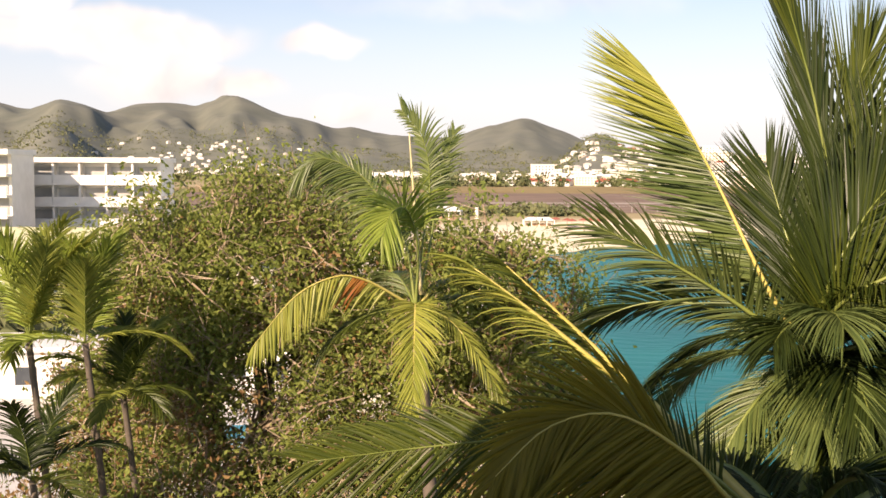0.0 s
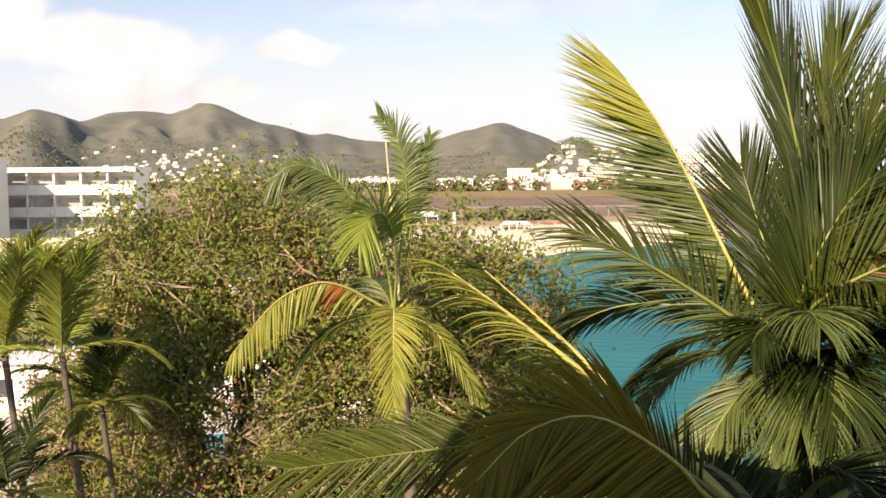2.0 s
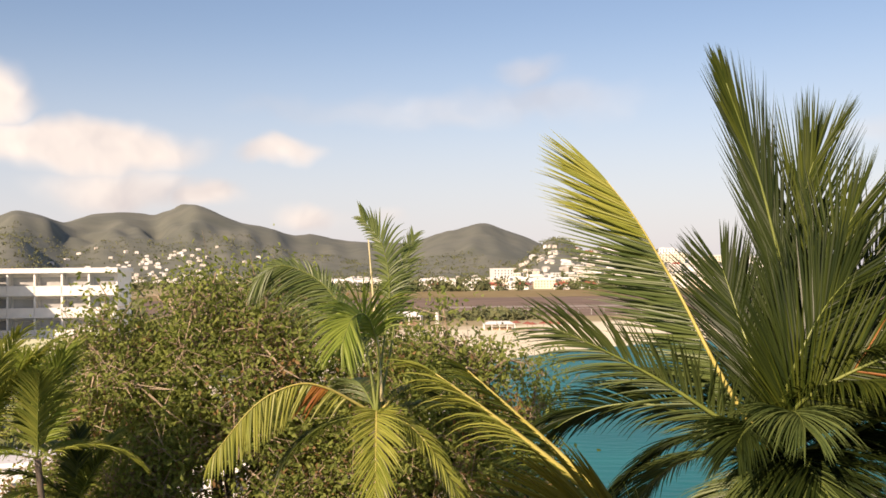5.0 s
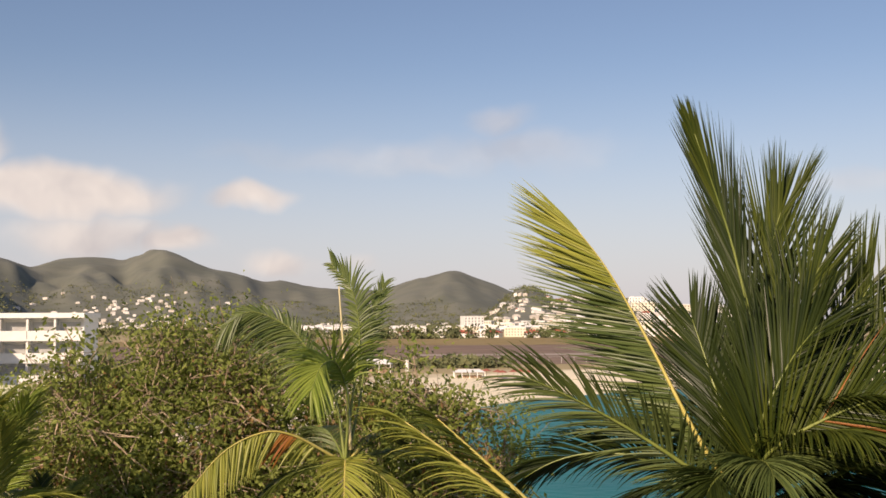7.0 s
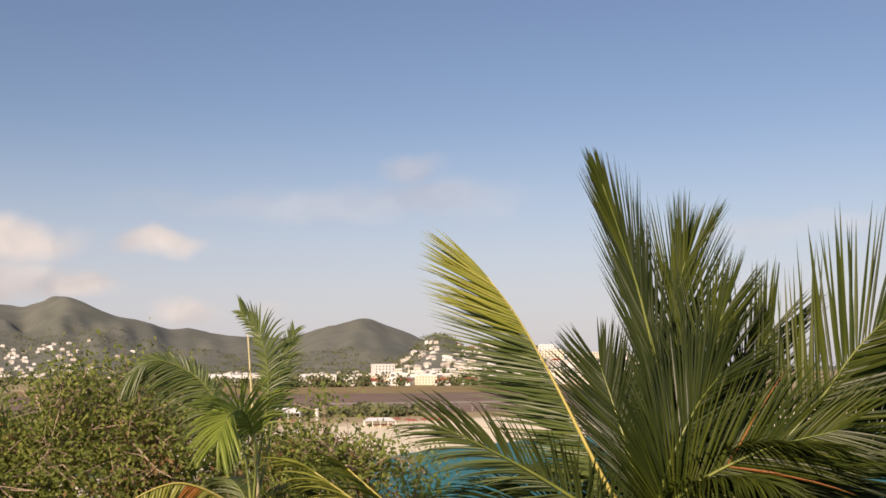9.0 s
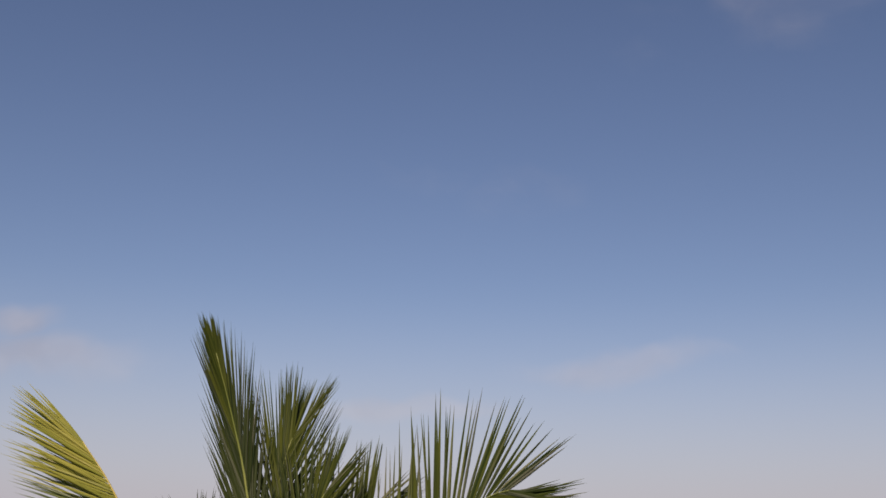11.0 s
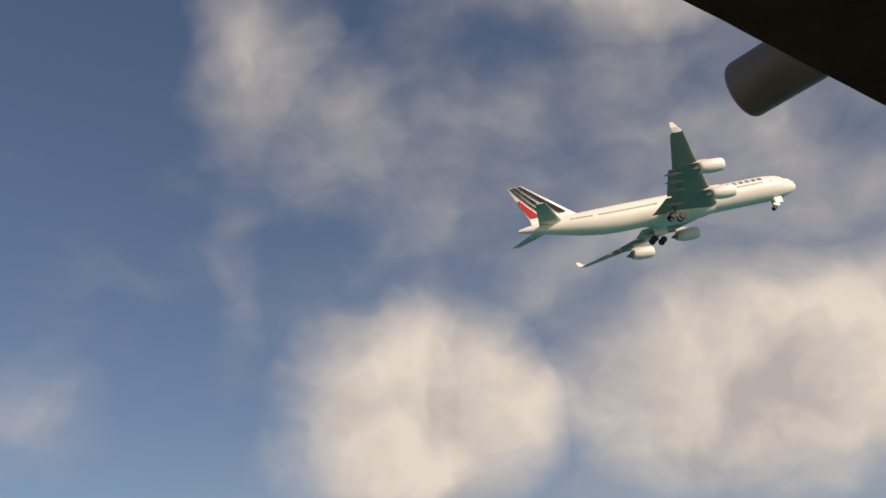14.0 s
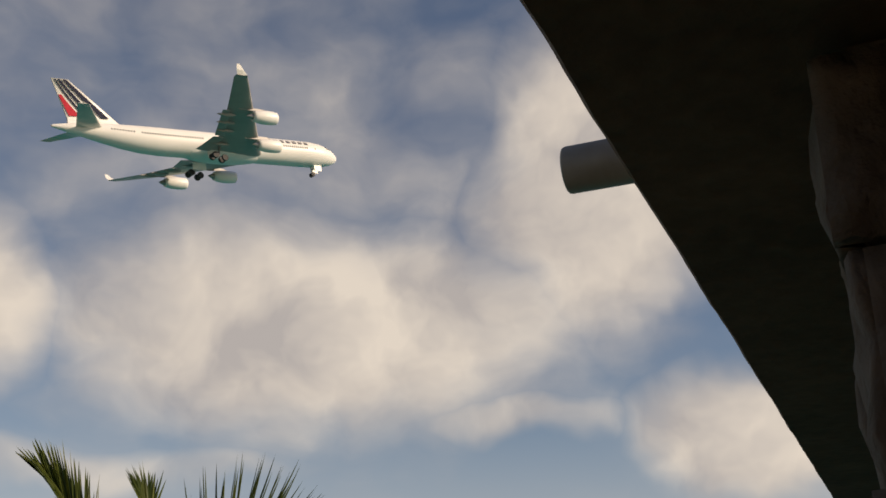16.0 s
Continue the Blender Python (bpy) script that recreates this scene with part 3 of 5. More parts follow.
                faces += [(a, a + 1, a + 4, a + 3), (a + 1, a + 2, a + 5, a + 4)]
    if single:
        m = 7 * 3
        for k in range(len(verts) // m):
            from_data("leaflet", verts[k * m:(k + 1) * m], [tuple(q) for q in faces[:12]], mat, thing)
    else:
        from_data("blade", verts, faces, mat, thing)["kind"] = "stuff"
    return thing


def plume(palm, base, rays, rows, mat, rib_mat, seed, leaf, pairs=90, start=0.25, close=(40, 78), hang=0.1, width=0.032, thick=0.022, tip_mat=None, tip_from=0.7,
          rust=None, single=False, end=0.55, bend=1.4, foot=(0.66, 0.4)):
    """A feather leaf whose rib runs from the crown through places given by heading, height and distance from the terrace.
    rows: for each row of leaflets the degrees by which it turns behind the rib (0: on its left hand, 180: on its right), its length, where it begins and how much closer it lies;
    end: length of the last leaflets; bend: how late they begin to lean; foot: length of the first leaflets and where they are full;
    close: degrees by which the leaflets lean along the rib, at its foot and at its tip."""
    rng = random.Random(seed)
    origin = palm.location.copy()
    eye = Vector((0, 0, EYE))
    knots = [Vector(base)] + [toward(b, e) * d + eye for b, e, d in rays]
    knots = [knots[0] * 2 - knots[1]] + knots + [knots[-1] * 2 - knots[-2]]
    spans = len(knots) - 3
    total = sum((knots[i + 2] - knots[i + 1]).length for i in range(spans))

    def at(u):
        w = u * total
        for i in range(spans):
            ln = (knots[i + 2] - knots[i + 1]).length
            if w <= ln or i == spans - 1:
                k = min(1.0, w / ln)
                a, b, c, d = knots[i:i + 4]
                return 0.5 * (2 * b + (c - a) * k + (2 * a - 5 * b + 4 * c - d) * k * k + (3 * b - a - 3 * c + d) * k ** 3)
            w -= ln

    thing = empty("frond", (0, 0, 0))
    thing.parent = palm
    n = 24
    v, f = tube([at(i / n) - origin for i in range(n + 1)], [thick * (1.5 - 1.36 * (i / n) ** 0.7) for i in range(n + 1)], 6)
    from_data("midrib", v, f, rib_mat, thing, smooth=True)
    groups = {}
    for i in range(pairs):
        u = min(0.995, max(0.02, start + (1 - start) * (i + rng.uniform(-0.35, 0.35)) / (pairs - 1)))
        p = at(u)
        d = (at(min(1.0, u + 0.02)) - at(max(0.0, u - 0.02))).normalized()
        front = (eye - p).normalized()
        left = front.cross(d).normalized()
        away = d.cross(left).normalized()
        if away.dot(front) > 0:
            away = -away
        k = max(0.0, (u - start) / (1 - start))
        env = foot[0] + (1 - foot[0]) * math.sin(math.pi * 0.5 * min(1.0, k / foot[1])) if k < max(0.55, foot[1]) else 1.0 - (1 - end) * ((k - 0.55) / 0.45) ** 1.5
        gust = noise.noise(Vector((u * 6.0, seed * 1.7, 0.0)))
        for turn_back, size, *more in rows:
            if rng.random() < 0.035 or (more and k < more[0]):
                continue
            a = radians(turn_back + rng.uniform(-9, 9))
            lean = radians(min(86.0, close[0] + (close[1] - close[0]) * k ** bend + rng.uniform(-4, 4) + 8 * gust + (more[1] if more else 0)))
            out = left * math.cos(a) + away * math.sin(a)
            way = out * math.cos(lean) + d * math.sin(lean)
            flat = (way.cross(away) + away * rng.uniform(-0.5, 0.5)).normalized()
            length = leaf * size * env * rng.uniform(0.86, 1.08)
            w0 = width * rng.uniform(0.8, 1.15)
            droop = hang * rng.uniform(0.6, 1.4)
            q, verts = p - origin, []
            for j in range(7):
                x = j / 6
                w = w0 * (0.4 + 2.0 * x if x < 0.25 else 0.9 * (1 - (x - 0.25) / 0.75) ** 0.75 + 0.02) * 0.5
                crease = flat.cross(way).normalized() * w * 0.6
                verts += [q - flat * w + crease, q, q + flat * w + crease]
                way = (way + Vector((0, 0, -1)) * droop * 0.27 * (0.3 + x)).normalized()
                q = q + way * (length / 6)
            kind = mat
            if tip_mat is not None and k + rng.uniform(-0.12, 0.12) > tip_from:
                kind = tip_mat
            if rust is not None and rust[0] < k < rust[1]:
                kind = M_FROND_RUST
            groups.setdefault(kind, []).append(verts)
    strip_faces = [q for j in range(6) for q in ((3 * j, 3 * j + 1, 3 * j + 4, 3 * j + 3), (3 * j + 1, 3 * j + 2, 3 * j + 5, 3 * j + 4))]
    for kind, leaves in groups.items():
        if single:
            for verts in leaves:
                from_data("leaflet", verts, strip_faces, kind, thing)
        else:
            v, f = join([(verts, strip_faces) for verts in leaves])
            from_data("blade", v, f, kind, thing)["kind"] = "stuff"
    return thing


def trunk(palm, top, foot, r0, r1):
    """A ringed trunk with a slight bow."""
    o = palm.location
    top, foot = Vector(top) - o, Vector(foot) - o
    n = 44
    pts, rad = [], []
    for i in range(n + 1):
        u = i / n
        p = foot.lerp(top, u)
        p.x += 0.25 * math.sin(u * math.pi)
        pts.append(p)
        rad.append((r0 + (r1 - r0) * u) * (1.0 + (0.07 if i % 2 else 0.0)) * (1.25 - 0.25 * min(1, u * 6)))
    v, f = tube(pts, rad, 14)
    from_data("trunk", v, f, M_TRUNK, palm, smooth=True)


def palm_tree(name, crown, label, fronds, radius, group="", rib=0.17, lone=-1):
    """lone: the frond whose leaflets are built one by one."""
    foot = Vector((crown[0] + 0.3, crown[1] + 0.3, 0))
    foot.z = ground_z(foot.x, foot.y) - 0.1
    palm = empty(name, foot, label=label, category="palm tree", group=group)
    trunk(palm, crown, foot, radius * 1.25, radius)
    for i, (c, t, leaf, hang, mat, rib_mat, roll, brush, width, pairs) in enumerate(fronds):
        frond(palm, crown, c, t, leaf, hang, mat, rib_mat, 11 * i + len(label), width=width, pairs=pairs, roll=roll, brush=brush, thick=radius * rib, single=i == lone)
    return palm


def spray(crown, rows, leaf, mats, seed):
    """More fronds round a crown: heading, lift and length of each."""
    rng = random.Random(seed)
    c = Vector(crown)
    made = []
    for b, lift, ln in rows:
        mid = c + toward(b, lift) * ln * 0.58
        made.append((tuple(mid), tuple(mid + toward(b, lift - 62) * ln * 0.5), leaf * rng.uniform(0.85, 1.1), rng.uniform(0.3, 0.7), rng.choice(mats), M_RIB_GREEN, 0, 4, 0.024, 112))
    return made


R0 = (2.99, 9.02, 18.36)
big = palm_tree("coconut_palm", R0, "tall coconut palm with green and yellowing feather fronds", [
    ((2.05, 8.97, 19.12), (1.12, 8.94, 19.5), 0.80, 0.30, M_FROND_GREY, M_RIB_GREEN, (-10, -40), -6, 0.029, 80),
    ((1.95, 9.4, 19.13), (1.19, 9.53, 18.58), 0.74, 0.5, M_FROND_DARK, M_RIB_GREEN, (0, -40), 0, 0.029, 76),
    ((2.46, 9.59, 18.85), (1.75, 10.05, 17.83), 0.72, 0.55, M_FROND_DARK, M_RIB_GREEN, 0, 0, 0.029, 70)]
    + spray(R0, [(-40, 50, 2.6), (-75, 32, 2.6), (-105, 24, 2.5), (-135, 18, 2.0), (-160, 2, 1.8), (-120, -12, 2.0), (-60, 12, 2.6), (-20, 35, 2.6), (15, 40, 2.4), (35, 5, 2.0),
                 (-50, 62, 2.5), (60, -22, 1.8), (-5, 62, 2.6), (100, -35, 1.5), (-100, 4, 2.3), (-145, 40, 1.9), (-70, 46, 2.5), (-84, 38, 2.4), (-96, 44, 2.2), (-35, -10, 2.2), (180, -8, 1.6), (150, -28, 1.5), (165, 20, 1.6),
                 (170, 48, 1.6), (-165, 56, 1.8), (150, 42, 1.5), (-150, 62, 2.0), (178, 22, 1.6), (-150, -18, 1.9), (-170, -34, 1.7), (-130, -30, 2.0), (-88, -22, 2.2), (120, -14, 1.6), (-20, 74, 2.4)], 0.84, (M_FROND, M_FROND_DARK, M_FROND_GREY, M_FROND_DARK), 6), 0.13)
plume(big, R0, [(-16.05, -6.22, 9.4), (-13.63, -1.32, 9.4), (-11.6, 2.4, 9.4), (-10.0, 4.6, 9.4)], [(6, 1.0), (26, 0.95), (40, 0.8)], M_FROND_GREY, M_RIB, 3, 1.02, 115, 0.2,
      (34, 80), 0.05, 0.026, tip_mat=M_FROND_YELLOW, tip_from=0.7, single=True, end=0.72, bend=3.4, foot=(0.36, 0.55))
# inner fronds wear the shade-darkened green, some with paler tips
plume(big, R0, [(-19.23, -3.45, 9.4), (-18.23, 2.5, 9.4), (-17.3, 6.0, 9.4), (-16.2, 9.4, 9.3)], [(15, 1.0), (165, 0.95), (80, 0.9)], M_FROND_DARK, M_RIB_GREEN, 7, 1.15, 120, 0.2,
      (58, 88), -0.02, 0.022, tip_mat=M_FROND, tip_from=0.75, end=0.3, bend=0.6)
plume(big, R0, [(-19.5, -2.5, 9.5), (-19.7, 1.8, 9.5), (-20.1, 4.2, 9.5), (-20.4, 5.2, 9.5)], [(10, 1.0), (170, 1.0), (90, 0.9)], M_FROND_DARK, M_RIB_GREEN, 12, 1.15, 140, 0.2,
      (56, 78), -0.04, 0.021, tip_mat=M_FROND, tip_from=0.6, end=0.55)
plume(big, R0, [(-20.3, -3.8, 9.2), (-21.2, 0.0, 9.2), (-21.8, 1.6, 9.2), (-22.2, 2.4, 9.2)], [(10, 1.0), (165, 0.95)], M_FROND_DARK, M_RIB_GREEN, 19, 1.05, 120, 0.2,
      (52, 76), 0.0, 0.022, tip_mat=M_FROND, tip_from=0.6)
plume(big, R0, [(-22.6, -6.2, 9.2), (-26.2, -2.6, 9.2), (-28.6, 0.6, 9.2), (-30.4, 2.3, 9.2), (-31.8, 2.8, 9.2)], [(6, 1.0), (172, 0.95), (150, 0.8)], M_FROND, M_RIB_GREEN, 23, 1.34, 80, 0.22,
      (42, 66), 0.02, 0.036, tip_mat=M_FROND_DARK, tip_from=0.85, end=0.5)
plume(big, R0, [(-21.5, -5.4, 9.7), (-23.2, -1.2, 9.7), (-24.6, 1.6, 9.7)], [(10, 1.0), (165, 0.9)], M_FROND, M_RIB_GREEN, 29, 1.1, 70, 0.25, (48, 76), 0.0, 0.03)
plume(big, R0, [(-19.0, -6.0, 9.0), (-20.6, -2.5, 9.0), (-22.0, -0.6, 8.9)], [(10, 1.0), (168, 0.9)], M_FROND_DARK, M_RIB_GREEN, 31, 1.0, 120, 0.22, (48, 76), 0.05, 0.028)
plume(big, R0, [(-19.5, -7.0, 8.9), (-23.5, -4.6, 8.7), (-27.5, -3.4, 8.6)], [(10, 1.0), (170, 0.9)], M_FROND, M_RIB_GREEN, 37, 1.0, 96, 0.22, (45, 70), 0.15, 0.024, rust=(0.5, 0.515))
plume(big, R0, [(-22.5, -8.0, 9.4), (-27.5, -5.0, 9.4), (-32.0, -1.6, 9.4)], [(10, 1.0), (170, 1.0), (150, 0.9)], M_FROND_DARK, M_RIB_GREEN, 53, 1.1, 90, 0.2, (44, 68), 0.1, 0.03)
plume(big, R0, [(-17.7, -6.4, 9.5), (-16.6, -2.5, 9.6), (-15.9, -0.2, 9.7)], [(15, 1.0), (165, 0.9)], M_FROND_DARK, M_RIB_GREEN, 41, 0.95, 84, 0.22, (50, 76), 0.0, 0.028)

F0 = (2.15, 6.66, 17.55)
fore = palm_tree("coconut_palm", F0, "coconut palm with long yellow ribs and shaded dark fronds", [
    ((1.18, 6.8, 18.57), (0.07, 6.8, 19.36), 0.62, 0.75, M_FROND_YELLOW, M_RIB, -20, 6, 0.027, 60),
    ((1.2, 6.9, 18.55), (0.31, 6.99, 19.34), 0.55, 0.85, M_FROND, M_RIB, -25, 6, 0.027, 56),
    ((0.97, 7.34, 18.17), (-0.68, 7.77, 18.05), 0.85, 0.3, M_FROND, M_RIB_GREEN, 0, 0, 0.026, 110),
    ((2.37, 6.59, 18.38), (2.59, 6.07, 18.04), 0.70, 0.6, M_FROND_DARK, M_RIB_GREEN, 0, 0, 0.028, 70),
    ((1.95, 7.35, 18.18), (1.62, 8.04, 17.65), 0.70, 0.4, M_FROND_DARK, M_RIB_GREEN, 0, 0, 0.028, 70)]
    + spray(F0, [(-60, 30, 2.2), (-100, 20, 2.0), (-20, 25, 2.0), (30, -12, 2.2), (55, -5, 2.4), (-140, 10, 1.4), (80, -25, 2.2)], 0.8, (M_FROND_DARK, M_FROND), 9), 0.13, rib=0.32)
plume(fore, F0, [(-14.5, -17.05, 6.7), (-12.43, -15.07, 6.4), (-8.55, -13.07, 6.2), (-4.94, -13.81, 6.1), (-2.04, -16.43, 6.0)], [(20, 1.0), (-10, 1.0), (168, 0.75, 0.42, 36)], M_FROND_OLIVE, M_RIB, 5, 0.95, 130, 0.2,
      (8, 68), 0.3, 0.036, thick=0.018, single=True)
plume(fore, F0, [(-12.43, -15.21, 6.9), (-7.36, -14.04, 6.8), (-2.5, -14.52, 6.8), (2.43, -15.03, 6.8), (8.0, -15.61, 6.7)], [(10, 1.0), (165, 0.75)], M_FROND, M_RIB_GREEN, 15, 0.75, 120, 0.2,
      (35, 70), 0.25, 0.022, thick=0.016)

C0 = (-0.73, 17.99, 17.57)
centre = palm_tree("coconut_palm", C0, "young coconut palm with a pale spear and drooping yellow fronds", [
    ((-0.7, 17.19, 18.09), (-0.7, 16.18, 16.25), 0.74, 0.3, M_FROND_YELLOW, M_RIB, 0, 0, 0.050, 64),
    ((0.05, 17.5, 17.78), (0.88, 16.98, 15.76), 0.60, 0.6, M_FROND_YELLOW, M_RIB, 0, 0, 0.050, 52),
    ((0.41, 17.6, 18.99), (1.65, 17.32, 17.54), 0.62, 0.9, M_FROND, M_RIB, 0, 0, 0.050, 58)]
    + spray(C0, [(60, 30, 2.4), (20, 35, 2.4), (-30, 30, 2.2), (-70, 20, 2.0), (110, 5, 1.9), (-120, -10, 1.8)], 0.62, (M_FROND_DARK, M_FROND, M_FROND_GREY), 3), 0.11, lone=0)
plume(centre, C0, [(3.58, -6.9, 17.9), (5.09, -6.13, 17.6), (6.59, -5.96, 17.4), (8.7, -6.97, 17.2), (10.99, -9.59, 17.1)], [(5, 1.0), (60, 0.9)], M_FROND_YELLOW, M_RIB, 4, 0.80, 80, 0.2,
      (22, 60), 0.35, 0.055, rust=(0.12, 0.24))
plume(centre, C0, [(2.81, -4.49, 18.2), (3.85, -2.38, 18.2), (5.32, -0.52, 18.2), (7.25, 0.32, 18.1), (8.44, -0.32, 18.0)], [(0, 1.0), (45, 1.0), (150, 0.4)], M_FROND_GREY, M_RIB_GREEN, 14, 0.98, 90, 0.3,
      (30, 66), 0.8, 0.040)
plume(centre, C0, [(2.2, -4.5, 18.0), (2.75, -2.5, 17.5), (3.55, -2.5, 16.8), (4.1, -3.8, 16.4)], [(0, 1.0), (170, 1.0), (50, 0.8)], M_FROND_BRIGHT, M_RIB_GREEN, 24, 1.05, 70, 0.42,
      (30, 60), 0.8, 0.05)
plume(centre, C0, [(1.99, -4.5, 18.2), (1.58, -1.19, 18.2), (1.96, 1.34, 18.2), (3.05, 2.83, 18.2)], [(178, 1.0), (25, 0.55)], M_FROND_GREY, M_RIB_GREEN, 34, 0.60, 52, 0.45,
      (35, 64), 0.75, 0.05)
plume(centre, C0, [(1.6, -4.5, 18.3), (0.98, -0.6, 18.3), (0.28, 1.78, 18.3)], [(178, 0.8), (10, 0.7)], M_FROND_GREY, M_RIB_GREEN, 44, 0.6, 34, 0.5, (45, 72), 0.6, 0.045)


def spear():
    o = centre.location
    a, b = Vector((-0.64, 17.99, 17.81)) - o, Vector((-0.85, 18.18, 20.52)) - o
    v, f = tube([a.lerp(b, u / 12) for u in range(13)], [0.035 - 0.024 * (u / 12) for u in range(13)], 8)
    from_data("spear_leaf", v, f, M_SPEAR, centre, "pale unopened spear leaf", smooth=True)


spear()


def slim_palm(crown, size, seed, label, count=11, group="slim palms by the trees", lifts=(70, 55, 35, 20, 45), mats=(M_FROND_BRIGHT, M_FROND_YELLOW, M_FROND_LIGHT)):
    rng = random.Random(seed)
    c = Vector(crown)
    rows = []
    for i in range(count):
        b = 360 * i / count + rng.uniform(-14, 14)
        lift = rng.choice(lifts)
        ln = size * rng.uniform(0.85, 1.1)
        mid = c + toward(b, lift) * ln * 0.6
        rows.append((tuple(mid), tuple(mid + toward(b, lift - (32 if lift > 65 else 60)) * ln * 0.5), size * 0.36, rng.uniform(0.3, 0.8),
                     rng.choice(mats), M_RIB_GREEN, 10, 0, 0.045, 46))
    palm_tree("slim_palm", crown, label, rows, 0.055, group)


slim_palm((-7.54, 18.53, 16.9), 2.0, 5, "slim palm with a thin dark trunk and feather fronds", 12, lifts=(86, 80, 72, 30, 5))
slim_palm((-6.65, 18.84, 16.8), 1.9, 8, "slim palm with bright upright young fronds", 11, lifts=(86, 80, 70, 20))
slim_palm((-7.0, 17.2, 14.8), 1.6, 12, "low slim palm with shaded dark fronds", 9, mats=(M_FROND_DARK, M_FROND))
slim_palm((-6.3, 19.8, 15.7), 1.5, 15, "low slim palm with dark green fronds", 10, mats=(M_FROND, M_FROND_LIGHT))
Q0 = (10.28, -0.6, 20.0)
palm_tree("coconut_palm", Q0, "coconut palm top with upright fronds beside the terrace", [
    ((10.2, -0.1, 21.2), (10.2, 0.25, 21.5), 0.58, -0.05, M_FROND, M_RIB_GREEN, (10, 50), 10, 0.040, 76),
    ((10.4, -0.75, 21.2), (10.6, -0.62, 21.42), 0.55, 0.0, M_FROND, M_RIB_GREEN, 0, 10, 0.040, 66),
    ((10.1, -1.2, 21.0), (9.95, -1.75, 21.05), 0.85, -0.2, M_FROND, M_RIB_GREEN, (30, 40), -6, 0.030, 60)]
    + spray(Q0, [(0, 15, 2.0), (60, 10, 2.0), (120, 8, 2.0), (-60, 12, 2.0), (-110, 8, 2.0), (180, 10, 1.8)], 0.8, (M_FROND, M_FROND_DARK), 2), 0.13)

# ---------------------------------------------------------------- broad-leaved trees


def leaf_cloud(rng, centres, spread, per, size, squash=0.8):
    """Many small folded leaves round the given centres."""
    n = len(centres) * per
    c = np.repeat(np.array(centres), per, axis=0)
    c = c + rng.normal(0, 1, (n, 3)) * spread * np.array([1, 1, squash])
    d = rng.normal(0, 1, (n, 3)) + np.array([0, 0, -0.35])
    d /= np.linalg.norm(d, axis=1)[:, None]
    s = np.cross(d, rng.normal(0, 1, (n, 3)))
    s /= np.linalg.norm(s, axis=1)[:, None]
    up = np.cross(s, d)
    ln = size * rng.uniform(0.6, 1.25, n)[:, None]
    wd = ln * 0.27
    v = np.stack([c, c + d * ln * 0.45 + s * wd + up * wd * 0.4, c + d * ln, c + d * ln * 0.45 - s * wd + up * wd * 0.4], 1).reshape(-1, 3)
    k = np.arange(n)[:, None] * 4
    f = np.concatenate([k + np.array([0, 1, 2]), k + np.array([0, 2, 3])], 1).reshape(-1, 3)
    return v, f


def broad_tree(name, foot, lobes, seed, clumps, per, size, label, dry=0.10):
    """lobes: centre and radii of the masses that make up the crown."""
    rng = np.random.default_rng(seed)
    foot = Vector((foot[0], foot[1], ground_z(foot[0], foot[1]) - 0.1))
    tree = empty(name, foot, label=label, category="tree")
    o = np.array(foot)
    vol = np.array([a[3] * a[4] * a[5] for a in lobes]) ** 0.66
    ends = []
    for i in rng.choice(len(lobes), clumps, p=vol / vol.sum()):
        cx, cy, cz, rx, ry, rz = lobes[i]
        d = rng.normal(0, 1, 3)
        d /= np.linalg.norm(d)
        k = rng.uniform(0.45, 1.0) ** 0.5 * (1 + 0.16 * rng.normal())
        ends.append(np.array([cx, cy, cz]) + d * k * np.array([rx, ry, rz]) - o)
    ends = np.array(ends)
    # limbs from the trunk to every lobe, branches from the lobes to the clumps
    top = np.array([0, 0, 3.2])
    v, f = tube([(0, 0, 0), (0.15, 0.05, 1.5), top], [0.42, 0.33, 0.28], 12)
    from_data("trunk", v, f, M_TRUNK, tree, smooth=True)
    hubs = []
    for i, (cx, cy, cz, rx, ry, rz) in enumerate(lobes):
        h = np.array([cx, cy, cz - rz * 0.45]) - o
        hubs.append(h)
        mid = (top + h) / 2 + rng.normal(0, 0.35, 3)
        v, f = tube([top - [0, 0, 0.4], mid, h], [0.22, 0.15, 0.09], 8)
        from_data("limb", v, f, M_TRUNK, tree, smooth=True)
    pieces = []
    for e in ends:
        h = hubs[int(np.argmin([np.linalg.norm(e - q) for q in hubs]))]
        s = h + (e - h) * rng.uniform(0.0, 0.35)
        mid = (s + e) / 2 + rng.normal(0, 0.22, 3)
        tip = e + (e - mid) * 0.35 + rng.normal(0, 0.1, 3)
        pieces.append(tube([s, mid, e, tip], [0.036, 0.028, 0.018, 0.008], 4, cap=False))
        for q in range(3):
            a = mid + (e - mid) * rng.uniform(0, 1)
            pieces.append(tube([a, a + rng.normal(0, 0.28, 3), a + rng.normal(0, 0.45, 3)], [0.014, 0.010, 0.005], 3, cap=False))
    v, f = join(pieces)
    tw = from_data("branchwork", v, f, M_TWIG, tree, "bare tan twigs showing between the leaves")
    tw["kind"] = "stuff"
    # the lower, older foliage is drier
    isdry = rng.random(clumps) < np.where(ends[:, 2] + o[2] < 15.6, dry + 0.24, dry)
    v, f = leaf_cloud(rng, ends[~isdry], 0.36, per, size)
    from_data("crown", v, f, M_LEAF, tree)["kind"] = "stuff"
    v, f = leaf_cloud(rng, ends[isdry], 0.32, max(8, per // 2), size)
    from_data("dry_leaves", v, f, M_LEAF_BROWN, tree, "brown dry leaves")["kind"] = "stuff"


